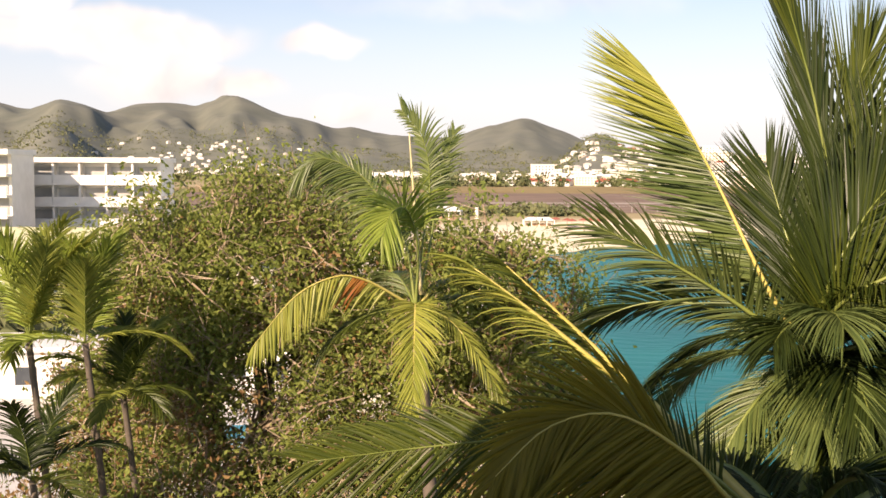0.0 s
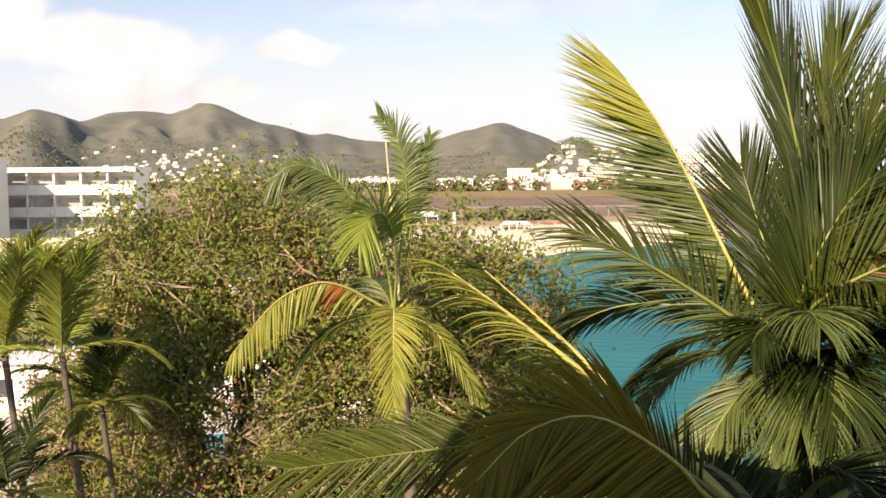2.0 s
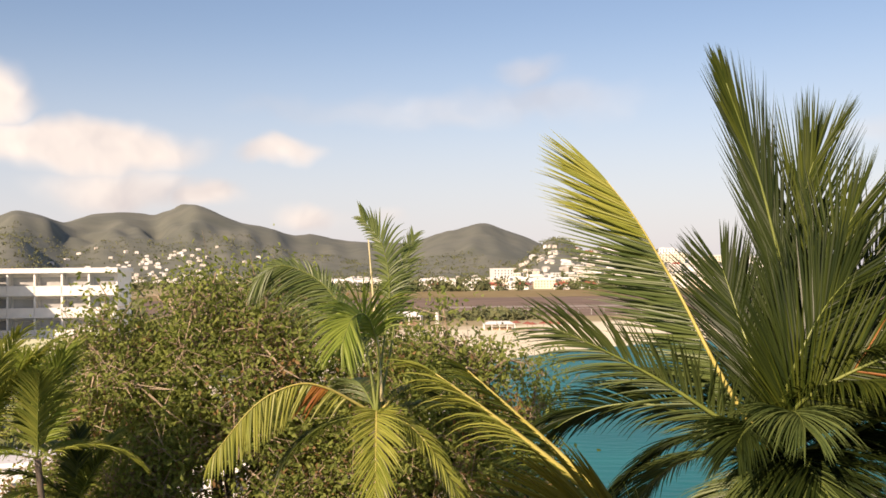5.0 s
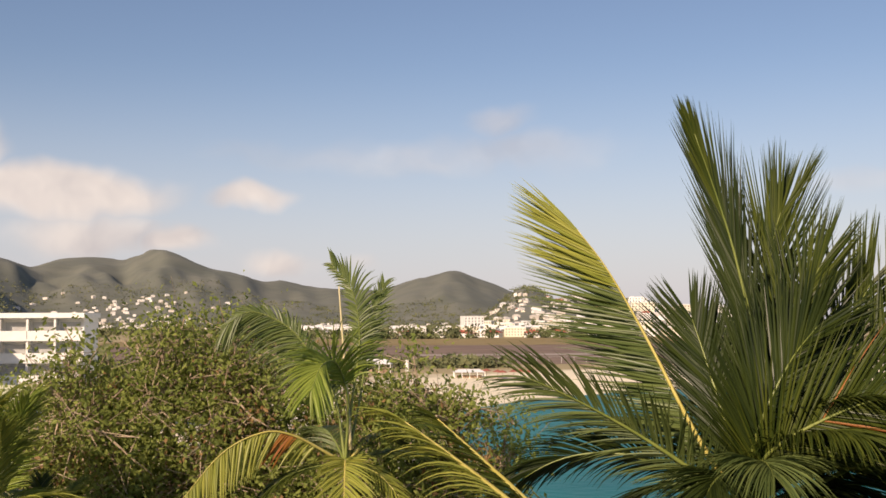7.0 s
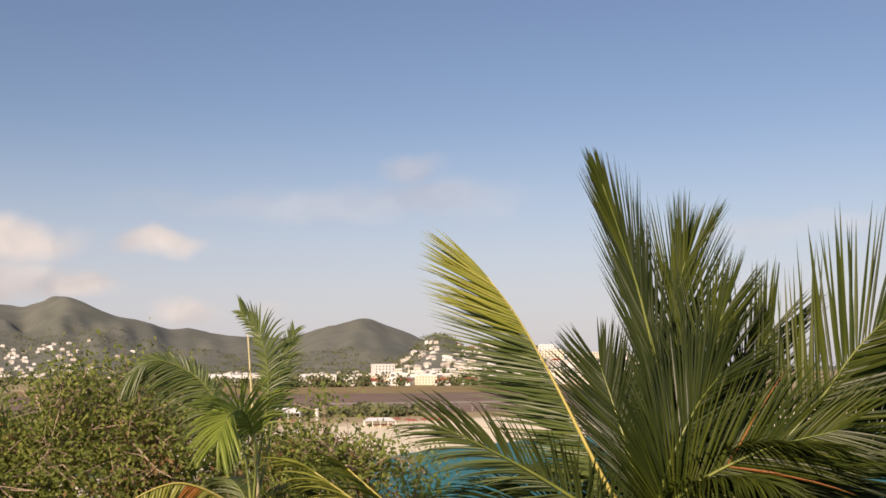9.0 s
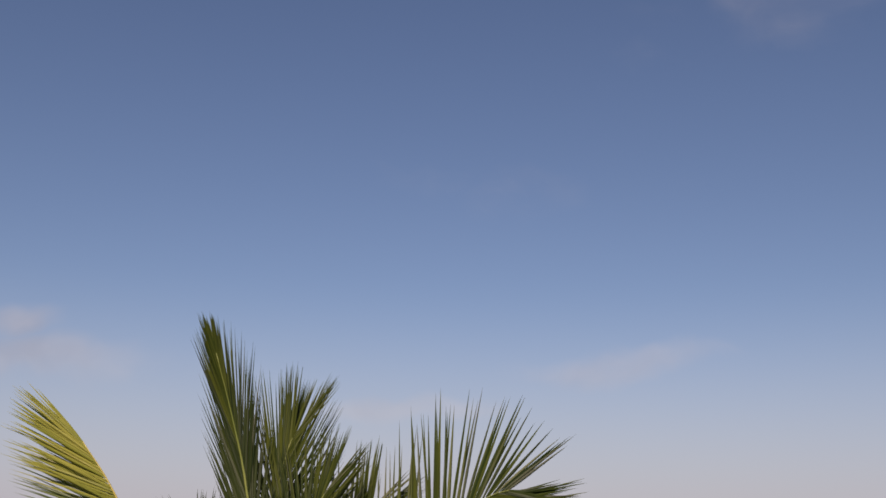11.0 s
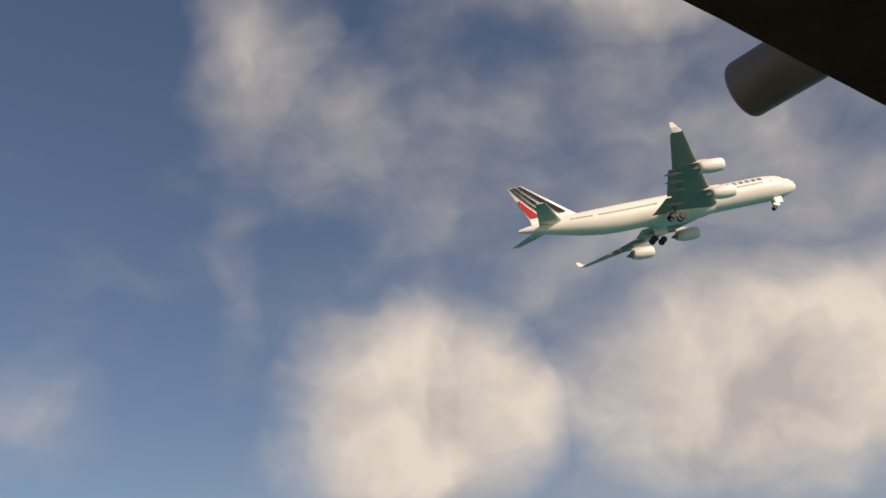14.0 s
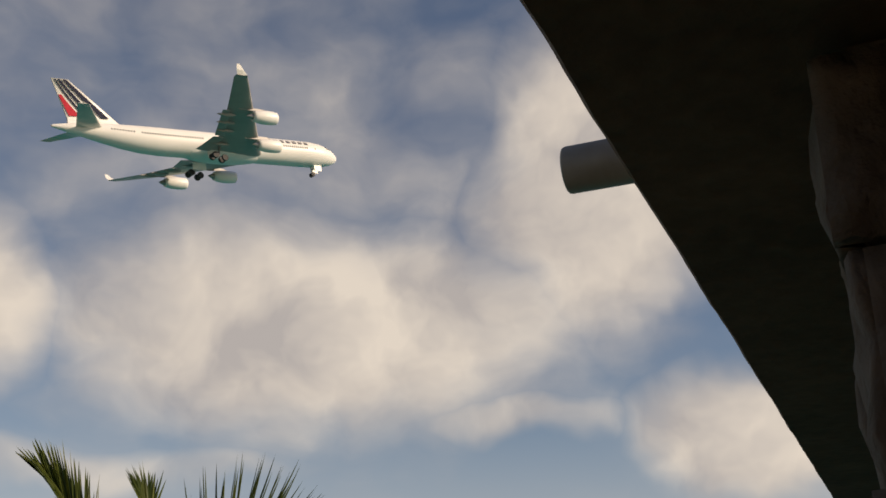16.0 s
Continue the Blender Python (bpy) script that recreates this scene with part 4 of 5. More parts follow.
broad_tree("broadleaf_tree", (-4.2, 24.5), [
    (-4.8, 23.5, 18.9, 0.8, 0.9, 1.4), (-3.5, 23.7, 18.8, 0.9, 0.9, 1.4), (-6.4, 23.1, 18.5, 0.75, 0.8, 1.4), (-4.2, 23.6, 17.2, 2.1, 1.8, 1.9), (-6.2, 23.4, 16.8, 1.6, 1.6, 2.0), (-2.0, 24.3, 17.2, 1.8, 1.8, 2.4),
    (-4.5, 22.8, 15.2, 2.8, 1.8, 2.4), (-5.9, 22.3, 15.2, 1.2, 1.1, 1.5), (-1.8, 23.4, 14.6, 2.4, 1.8, 2.6), (-3.4, 22.0, 12.0, 2.8, 2.0, 2.4)],
    3, 860, 96, 0.135, "dense broad-leaved tree with tan twigs showing through", 0.07)
broad_tree("broadleaf_tree", (-9.0, 25.0), [
    (-7.9, 24.4, 16.3, 1.0, 1.4, 1.9), (-6.8, 24.9, 16.9, 1.1, 1.3, 1.8), (-7.6, 25.2, 13.4, 1.4, 1.3, 1.7), (-8.8, 25.0, 13.4, 1.1, 1.2, 1.2), (-8.4, 24.0, 14.8, 0.8, 1.0, 0.9)],
    9, 190, 120, 0.135, "olive-green broad-leaved tree beside the slim palms")
broad_tree("broadleaf_tree", (0.6, 25.5), [
    (0.2, 24.4, 16.5, 1.6, 1.5, 2.0), (-0.6, 23.6, 16.6, 1.3, 1.3, 1.6), (1.6, 24.4, 15.2, 1.4, 1.5, 2.0), (0.6, 23.4, 13.2, 2.2, 1.7, 2.4), (2.5, 24.2, 17.2, 0.55, 0.6, 0.8), (1.5, 24.2, 18.0, 0.5, 0.5, 0.75), (2.4, 24.0, 13.0, 1.3, 1.4, 1.6)],
    17, 440, 130, 0.145, "broad-leaved tree with thin outer sprigs above the bay")
broad_tree("broadleaf_tree", (-1.4, 15.5), [
    (-1.6, 14.8, 11.6, 2.2, 1.8, 1.9), (-4.0, 15.6, 11.4, 2.0, 1.8, 1.8), (0.6, 15.4, 11.8, 1.6, 1.6, 1.8), (2.6, 13.5, 13.4, 1.6, 1.5, 1.9)],
    23, 300, 105, 0.13, "low shaded broad-leaved tree at the foot of the palms", 0.3)


broad_tree("broadleaf_shrub", (-6.2, 17.0), [
    (-6.2, 19.6, 12.4, 1.5, 1.4, 1.6), (-5.6, 21.0, 12.8, 1.7, 1.4, 1.7), (-8.0, 20.0, 11.0, 1.5, 1.4, 1.6), (-4.4, 19.2, 11.4, 1.6, 1.4, 1.6), (-6.6, 18.2, 9.4, 2.0, 1.4, 1.5), (-6.0, 17.9, 13.0, 1.5, 1.1, 1.1), (-4.2, 18.2, 12.7, 1.7, 1.1, 1.0), (-7.6, 18.6, 13.3, 1.4, 1.1, 1.1)],
    41, 380, 84, 0.15, "low broad-leaved shrub under the slim palms", 0.2)


def far_woods():
    """Scrub and trees of the flat land and the town, as many small leaf clumps."""
    rng = np.random.default_rng(31)
    vs, fs, n = [], [], 0

    def wood(x, y, h, w, leaves):
        nonlocal n
        z = ground_z(x, y)
        cs = rng.normal(0, 1, (max(3, leaves // 8), 3)) * np.array([w * 0.32, w * 0.32, h * 0.26]) + np.array([x, y, z + h * 0.55])
        v, f = leaf_cloud(rng, cs, w * 0.14, 8, w * 0.42)
        vs.append(v)
        fs.append(f + n)
        n += len(v)

    for _ in range(120):
        b, r = rng.uniform(-10, 24), rng.uniform(810, 1200)
        p = spot(b, r)
        if shore_distance(np.array([p.x]), np.array([p.y]))[0] > 25:
            wood(p.x, p.y, rng.uniform(3.5, 8), rng.uniform(7, 14), 56)
    for _ in range(150):
        b, r = rng.uniform(-17, 6), rng.uniform(850, 1700)
        p = spot(b, r)
        if shore_distance(np.array([p.x]), np.array([p.y]))[0] > 30:
            wood(p.x, p.y, rng.uniform(2.5, 5), rng.uniform(5, 9), 40)
    for _ in range(60):
        b, r = rng.uniform(-4, 8) if rng.random() < 0.75 else rng.uniform(-16, -4), rng.uniform(805, 850)
        p = spot(b, r)
        wood(p.x, p.y, rng.uniform(4, 9), rng.uniform(6, 11), 56)
    for _ in range(70):
        b, r = rng.uniform(-6, 6), rng.uniform(345, 385)
        p = spot(b, r)
        wood(p.x, p.y, rng.uniform(1.2, 3.0), rng.uniform(3, 6), 48)
    for _ in range(120):
        b, r = rng.uniform(6, 26), rng.uniform(90, 330)
        p = spot(b, r)
        if not (125 < r < 230):
            wood(p.x, p.y, rng.uniform(3, 8), rng.uniform(4, 8), 80)
    for _ in range(60):
        b, r = rng.uniform(-42, -26), rng.uniform(440, 640)
        p = spot(b, r)
        if shore_distance(np.array([p.x]), np.array([p.y]))[0] > 12:
            wood(p.x, p.y, rng.uniform(4, 8), rng.uniform(5, 9), 48)
    # low bushes that roughen the hillsides
    b, r = rng.uniform(-16, 27, 4500), rng.uniform(1350, 2400, 4500)
    x, y = -np.sin(np.radians(b)) * r, np.cos(np.radians(b)) * r
    keep = (shore_distance(x, y) > 40) & (lumps(x, y, 260, 9) > -0.25)
    x, y = x[keep], y[keep]
    v, f = leaf_cloud(rng, np.stack([x, y, land_height(x, y) + 0.8], 1), 4.0, 7, 4.2, 0.2)
    vs.append(v)
    fs.append(f + n)
    n += len(v)
    ob = from_data("far_woods", np.concatenate(vs), np.concatenate(fs), M_SCRUB)
    tagged(ob, "dark green scrub and trees between the far houses", "woods", kind="stuff")


far_woods()

# ---------------------------------------------------------------- buildings


def hotel(name, corner, heading, bays, storeys, bay, deep, label, roof=None, height=3.1, pitch=1.9):
    """A slab-shaped hotel with a balcony and a dark window in every bay; x runs along the front, the front faces -y."""
    x, y = corner
    thing = empty(name, (x, y, ground_z(x, y) - 0.3), label=label, category="hotel")
    thing.location.z += 1.2
    thing.rotation_euler = (0, 0, radians(heading))
    w, top = bays * bay, storeys * height + 0.3
    part("wall", box(bmesh.new(), 0, w, 1.8, deep, 0, top), M_WHITE, thing)
    part("parapet", box(bmesh.new(), -0.3, w + 0.3, -0.2, deep + 0.3, top, top + 0.7), M_WHITE if roof is None else M_CREAM, thing)
    pane = balcony = pier = None
    for s in range(storeys):
        for i in range(bays):
            if pane is None:
                pane = part("window", box(bmesh.new(), 0.45, bay - 0.45, 1.70, 1.79, 0.35, 2.5), M_CURTAIN, thing, "curtained balcony door")
                bm = bmesh.new()
                box(bm, 0.0, bay, -0.1, 1.8, -0.12, 0.12)
                box(bm, 0.05, bay - 0.05, -0.1, 0.02, 0.12, 1.3)
                balcony = part("balcony", bm, M_WHITE, thing)
                pier = part("pier", box(bmesh.new(), -0.14, 0.14, 0.1, 1.69, 0.12, height - 0.14), M_WHITE, thing)
                pane.location = balcony.location = pier.location = (0, 0, 0.3)
                continue
            for src in (pane, balcony, pier):
                q = src.copy()
                scene.collection.objects.link(q)
                q.location = (i * bay, 0, 0.3 + s * height)
    if roof is not None:
        bm = bmesh.new()
        z = top + 0.7
        a = [bm.verts.new(p) for p in ((-1, -1, z), (w + 1, -1, z), (w + 1, deep + 1, z), (-1, deep + 1, z), (deep * 0.5, deep * 0.5, z + pitch), (w - deep * 0.5, deep * 0.5, z + pitch))]
        for q in ((0, 1, 5, 4), (2, 3, 4, 5), (1, 2, 5), (3, 0, 4), (3, 2, 1, 0)):
            bm.faces.new([a[i] for i in q])
        part("roof", bm, roof, thing, "red hipped roof")
    return thing


hotel("hotel_building", (-80.0, 150.0), 6, 10, 5, 3.7, 14, "white four-storey hotel with balconies behind the trees")
hotel("hotel_building", (-75.5, 138.0), 2, 4, 6, 4.2, 10, "taller white hotel block with deep balconies", None, 2.75)
hotel("hotel_building", (284.8, 386.0), -38, 7, 5, 3.65, 14, "white five-storey seaside hotel with a red roof", M_ROOF_RED, 2.55, 0.6)
hotel("hotel_building", (257.0, 396.0), -34, 6, 4, 3.8, 12, "lower white seaside hotel wing with a red roof", M_ROOF_RED, 2.75, 1.6)


def house(kind, w, d, h, roof, wall):
    thing = empty("house", (0, 0, -200))
    part("wall", box(bmesh.new(), -w / 2, w / 2, -d / 2, d / 2, -4, h), wall, thing)
    bm = bmesh.new()
    if kind == "hip":
        e = 0.6
        a = [bm.verts.new(p) for p in ((-w / 2 - e, -d / 2 - e, h), (w / 2 + e, -d / 2 - e, h), (w / 2 + e, d / 2 + e, h), (-w / 2 - e, d / 2 + e, h),
                                       (-w / 2 + d * 0.45, 0, h + d * 0.26), (w / 2 - d * 0.45, 0, h + d * 0.26))]
        for q in ((0, 1, 5, 4), (2, 3, 4, 5), (1, 2, 5), (3, 0, 4), (3, 2, 1, 0)):
            bm.faces.new([a[i] for i in q])
    else:
        box(bm, -w / 2 - 0.3, w / 2 + 0.3, -d / 2 - 0.3, d / 2 + 0.3, h, h + 0.7)
    part("roof", bm, roof, thing)
    first = None
    n = max(2, int(w / 3.4))
    for s in range(max(1, int(h / 3.0))):
        for i in range(n):
            if first is None:
                first = part("window", box(bmesh.new(), -0.6, 0.6, -0.06, 0.04, 0, 1.4), M_GLASS, thing)
                q = first
            else:
                q = first.copy()
                scene.collection.objects.link(q)
            q.location = (-w / 2 + w * (i + 0.5) / n, -d / 2, 0.9 + 3.0 * s)
    return thing


def town():
    rng = random.Random(77)
    kinds = [(house("hip", 12, 9, 3.4, M_ROOF_RED, M_WHITE), "low white house with a red hipped roof"),
             (house("hip", 14, 10, 6.2, M_ROOF_WHITE, M_WHITE), "two-storey white house with a white hipped roof"),
             (house("flat", 18, 11, 6.4, M_ROOF_WHITE, M_WHITE), "white flat-roofed two-storey building"),
             (house("flat", 26, 12, 9.4, M_ROOF_WHITE, M_CREAM), "cream three-storey flat-roofed block"),
             (house("hip", 11, 9, 3.4, M_ROOF_GREY, M_CREAM), "low cream house with a grey roof"),
             (house("flat", 40, 18, 7.5, M_ROOF_WHITE, M_WHITE), "long white commercial building"),
             (house("flat", 22, 14, 15.5, M_ROOF_WHITE, M_WHITE), "white five-storey block standing over the town")]
    spots = []

    def put(k, b, r, size=1.0):
        p = spot(b, r)
        if shore_distance(np.array([p.x]), np.array([p.y]))[0] < 40:
            return
        for q in spots:
            if (q - p).length < 15 * size:
                return
        spots.append(p)
        src, label = kinds[k]
        m = Matrix.Translation((p.x, p.y, ground_z(p.x, p.y) + 0.4)) @ pose(0, 0, 0, 0, 0, b + rng.uniform(-30, 30)) @ Matrix.Scale(size, 4)
        tagged(copy_thing(src, m), label, "house", "houses of the town")

    put(6, -4.4, 1150)
    for _ in range(120):
        put(rng.choice((2, 3, 5, 3, 1)), rng.uniform(-12.5, -4.0), rng.uniform(860, 1100), rng.uniform(0.55, 0.9))
    for _ in range(50):
        put(rng.choice((2, 1, 3, 5, 1, 1, 0)), rng.uniform(-15.5, -4.5), rng.uniform(850, 1200), rng.uniform(0.5, 0.95))
    for _ in range(50):
        put(rng.choice((4, 4, 0, 1, 4)), rng.uniform(-13.5, -5.6), rng.uniform(1050, 1800), rng.uniform(0.42, 0.7))
    for _ in range(44):
        put(rng.choice((0, 1, 2, 5, 4)), rng.uniform(-5.0, 7.0), rng.uniform(860, 1300), rng.uniform(0.7, 1.0))
    for _ in range(14):
        put(rng.choice((0, 4, 1, 0)), rng.uniform(-16, 2.0), rng.uniform(830, 880))
    for _ in range(20):
        put(rng.choice((1, 2, 3)), rng.uniform(-19.0, -12.0), rng.uniform(900, 1500))
    for _ in range(22):
        put(rng.choice((1, 2, 4)), rng.uniform(-5.0, 8.0), rng.uniform(1300, 1750), 0.4)
    for src, _ in kinds:
        for o in (*src.children_recursive, src):
            bpy.data.objects.remove(o)


town()


def far_houses():
    """Small houses on the far slopes, too many and too small to tell apart."""
    rng = np.random.default_rng(8)
    verts, faces = [], []
    places = [(rng.normal(13.2, 1.5), rng.uniform(1450, 2150)) for _ in range(120)] + [(rng.uniform(14.5, 19), rng.uniform(1600, 2200)) for _ in range(14)]
    places += [(rng.uniform(-15.0, -4.6), rng.uniform(980, 1650)) for _ in range(150)] + [(rng.uniform(-4.5, 8.0), rng.uniform(1000, 1700)) for _ in range(120)]
    for b, r in places:
        p = spot(b, r)
        if shore_distance(np.array([p.x]), np.array([p.y]))[0] < 40:
            continue
        z = ground_z(p.x, p.y)
        w, d, h = rng.uniform(2.2, 5.2), rng.uniform(2.0, 3.6), rng.uniform(1.8, 3.8)
        turn = pose(p.x, p.y, z, 0, 0, b + rng.uniform(-40, 40))
        n = len(verts)
        for x, y, q in ((-w, -d, -4), (w, -d, -4), (w, d, -4), (-w, d, -4), (-w, -d, h), (w, -d, h), (w, d, h), (-w, d, h), (-w * 0.5, 0, h + d * 0.4), (w * 0.5, 0, h + d * 0.4)):
            verts.append(turn @ Vector((x, y, q)))
        faces += [tuple(n + i for i in q) for q in ((0, 1, 5, 4), (1, 2, 6, 5), (2, 3, 7, 6), (3, 0, 4, 7), (4, 5, 9, 8), (6, 7, 8, 9), (5, 6, 9), (7, 4, 8))]
    tagged(from_data("far_houses", verts, faces, M_FAR_HOUSE), "many small white and cream houses on the far slopes", "houses", kind="stuff")


far_houses()


def low_building(x, y, w, d, h, heading, wall, roof, label):
    thing = empty("low_building", (x, y, ground_z(x, y)), label=label, category="building")
    thing.rotation_euler = (0, 0, radians(heading))
    part("wall", box(bmesh.new(), 0, w, 0, d, -0.3, h), wall, thing)
    part("roof", box(bmesh.new(), -0.4, w + 0.4, -0.4, d + 0.4, h, h + 0.35, 0.05), roof, thing)
    for i in range(int(w / 3)):
        part("window", box(bmesh.new(), 0.8 + 3 * i, 2.3 + 3 * i, -0.05, 0.05, 0.9, 2.2), M_GLASS, thing)


low_building(-66, 92, 29, 45, 8.0, 0, M_WHITE, M_ROOF_YELLOW, "white building with a pale yellow flat roof")
low_building(-36, 76, 24, 7, 3.3, 10, M_WHITE, M_ROOF_WHITE, "low white pool house behind the trees")


def pool_deck():
    def sheet(name, x0, x1, y0, y1, lift, mat, label, category):
        xs, ys = np.linspace(x0, x1, 8), np.linspace(y0, y1, 8)
        v = [(x, y, ground_z(x, y) + lift) for y in ys for x in xs]
        f = [(j * 8 + i, j * 8 + i + 1, j * 8 + 9 + i, j * 8 + 8 + i) for j in range(7) for i in range(7)]
        tagged(from_data(name, v, f, mat), label, category, kind="structure")
    sheet("pavement", -46, -8, 48, 91, 0.06, M_PAVING, "light paving of the hotel grounds", "paving")
    sheet("pool", -22, -10, 63, 70, 0.12, M_POOL, "bright blue swimming pool water", "pool")


pool_deck()


def beach_pavilion(x, y, w, d, heading, label, tall=1.0):
    z = ground_z(x, y)
    thing = empty("beach_pavilion", (x, y, z), label=label, category="pavilion")
    thing.rotation_euler = (0, 0, radians(heading))
    thing.scale = (1, 1, tall)
    bm = bmesh.new()
    a = [bm.verts.new(p) for p in ((0, 0, 2.6), (w, 0, 2.6), (w, d, 2.6), (0, d, 2.6), (1.5, d / 2, 4.0), (w - 1.5, d / 2, 4.0))]
    for q in ((0, 1, 5, 4), (2, 3, 4, 5), (1, 2, 5), (3, 0, 4), (3, 2, 1, 0)):
        bm.faces.new([a[i] for i in q])
    part("roof", bm, M_ROOF_WHITE, thing)
    for i in range(5):
        for yy in (0.2, d - 0.2):
            part("post", box(bmesh.new(), 0.2 + i * (w - 0.4) / 4 - 0.1, 0.2 + i * (w - 0.4) / 4 + 0.1, yy - 0.1, yy + 0.1, -0.5, 2.6), M_WHITE, thing)
    part("counter", box(bmesh.new(), 1, w - 1, d * 0.4, d * 0.6, -0.3, 1.1), M_TIMBER, thing)


beach_pavilion(-13.5, 322, 14, 7, -5, "white-roofed open beach bar on posts")
beach_pavilion(18.0, 302, 9, 5, 0, "small white-roofed beach shelter", 0.6)


def beach_pillar():
    thing = empty("beach_pillar", (5.4, 331, ground_z(5.4, 331)), label="white round marker pillar behind the beach", category="pillar")
    v, f = tube([(0, 0, -0.3), (0, 0, 0.2), (0, 0, 3.2), (0, 0, 3.5)], [0.75, 0.6, 0.55, 0.75], 14)
    from_data("shaft", v, f, M_WHITE, thing)


beach_pillar()


def parasol(x, y):
    thing = empty("parasol", (x, y, ground_z(x, y)), label="faded red beach parasol on a timber pole", category="parasol", group="parasols on the beach")
    v, f = tube([(0, 0, -0.2), (0, 0, 2.4)], [0.05, 0.05], 6)
    from_data("pole", v, f, M_TIMBER, thing)
    v, f = tube([(0, 0, 1.9), (0, 0, 2.25), (0, 0, 2.55)], [1.6, 0.85, 0.05], 8)
    from_data("canopy", v, f, M_FABRIC_RED, thing)


for i in range(6):
    parasol(27.5 + i * 2.4 + 0.7 * math.sin(i * 2.3), 303 + 2.5 * math.cos(i * 1.7))


def fence():
    """Airfield fence behind the beach: posts and two rails."""
    thing = empty("airfield_fence", (0, 0, 0), label="thin grey airfield fence behind the beach road", category="fence")
    pts = [Vector((-70 + 4.5 * i, 372 + 0.02 * i * i * 0.3, 0)) for i in range(60)]
    first = None
    for p in pts:
        if first is None:
            first = part("post", box(bmesh.new(), -0.06, 0.06, -0.06, 0.06, -0.2, 2.4), M_GREYWALL, thing)
            q = first
        else:
            q = first.copy()
            scene.collection.objects.link(q)
        q.location = (p.x, p.y, ground_z(p.x, p.y))
    for h in (2.3,):
        v, f = tube([(p.x, p.y, ground_z(p.x, p.y) + h) for p in pts], [0.03] * len(pts), 4)
        from_data("rail", v, f, M_GREYWALL, thing)


fence()

# ---------------------------------------------------------------- the airliner
BODY = [(0.0, 0.05, -0.60), (0.25, 0.62, -0.58), (0.8, 1.12, -0.50), (1.8, 1.68, -0.36), (3.2, 2.18, -0.20), (5.0, 2.56, -0.07), (7.5, 2.78, 0.0), (10.0, 2.82, 0.0),
        (25.0, 2.82, 0.0), (42.0, 2.82, 0.0), (46.0, 2.70, 0.10), (50.0, 2.36, 0.38), (54.0, 1.86, 0.74), (58.0, 1.25, 1.10), (61.0, 0.74, 1.30), (63.0, 0.34, 1.38), (63.4, 0.18, 1.38)]


def body_at(x):
    for (a, r, z), (b, s, y) in zip(BODY[:-1], BODY[1:]):
        if a <= x <= b:
            u = (x - a) / (b - a)
            return r + (s - r) * u, z + (y - z) * u
    return BODY[-1][1], BODY[-1][2]


def aerofoil(n=9):
    xs = [0.5 * (1 - math.cos(math.pi * i / n)) for i in range(n + 1)]
    th = [5 * 0.115 * (0.2969 * math.sqrt(x) - 0.126 * x - 0.3516 * x * x + 0.2843 * x ** 3 - 0.1036 * x ** 4) for x in xs]
    return [(x, t) for x, t in zip(xs, th)] + [(x, -t * 0.8) for x, t in list(zip(xs, th))[-2:0:-1]]


def loft(stations, upright=False):
    """stations: place of the leading edge (x back, y, z), chord, thickness factor."""
    foil = aerofoil()
    n = len(foil)
    verts, faces = [], []
    for x, y, z, chord, k in stations:
        for a, t in foil:
            verts.append((-(x + a * chord), y + t * chord * k, z) if upright else (-(x + a * chord), y, z + t * chord * k))
    for j in range(len(stations) - 1):
        for i in range(n):
            faces.append((j * n + i, j * n + (i + 1) % n, (j + 1) * n + (i + 1) % n, (j + 1) * n + i))
    faces.append(tuple(range(n)))
    faces.append(tuple(range((len(stations) - 1) * n, len(stations) * n))[::-1])
    return verts, faces


def lathe(profile, y, z, sides=28, x0=0.0):
    verts, faces = [], []
    for x, r in profile:
        for k in range(sides):
            a = 2 * math.pi * k / sides
            verts.append((-(x0 + x), y + r * math.cos(a), z + r * math.sin(a)))
    for j in range(len(profile) - 1):
        for k in range(sides):
            faces.append((j * sides + k, j * sides + (k + 1) % sides, (j + 1) * sides + (k + 1) % sides, (j + 1) * sides + k))
    return verts, faces


def wing_at(y):
    """Leading edge, chord and height of the wing at |y|."""
    u = (y - 2.4) / 26.6
    lead = 20.6 + 17.6 * u
    chord = 13.2 + (8.3 - 13.2) * (y - 2.4) / 7.0 if y < 9.4 else 8.3 + (2.7 - 8.3) * (y - 9.4) / 19.6
    return lead, chord, -1.75 + 2.2 * u + 1.7 * u * u


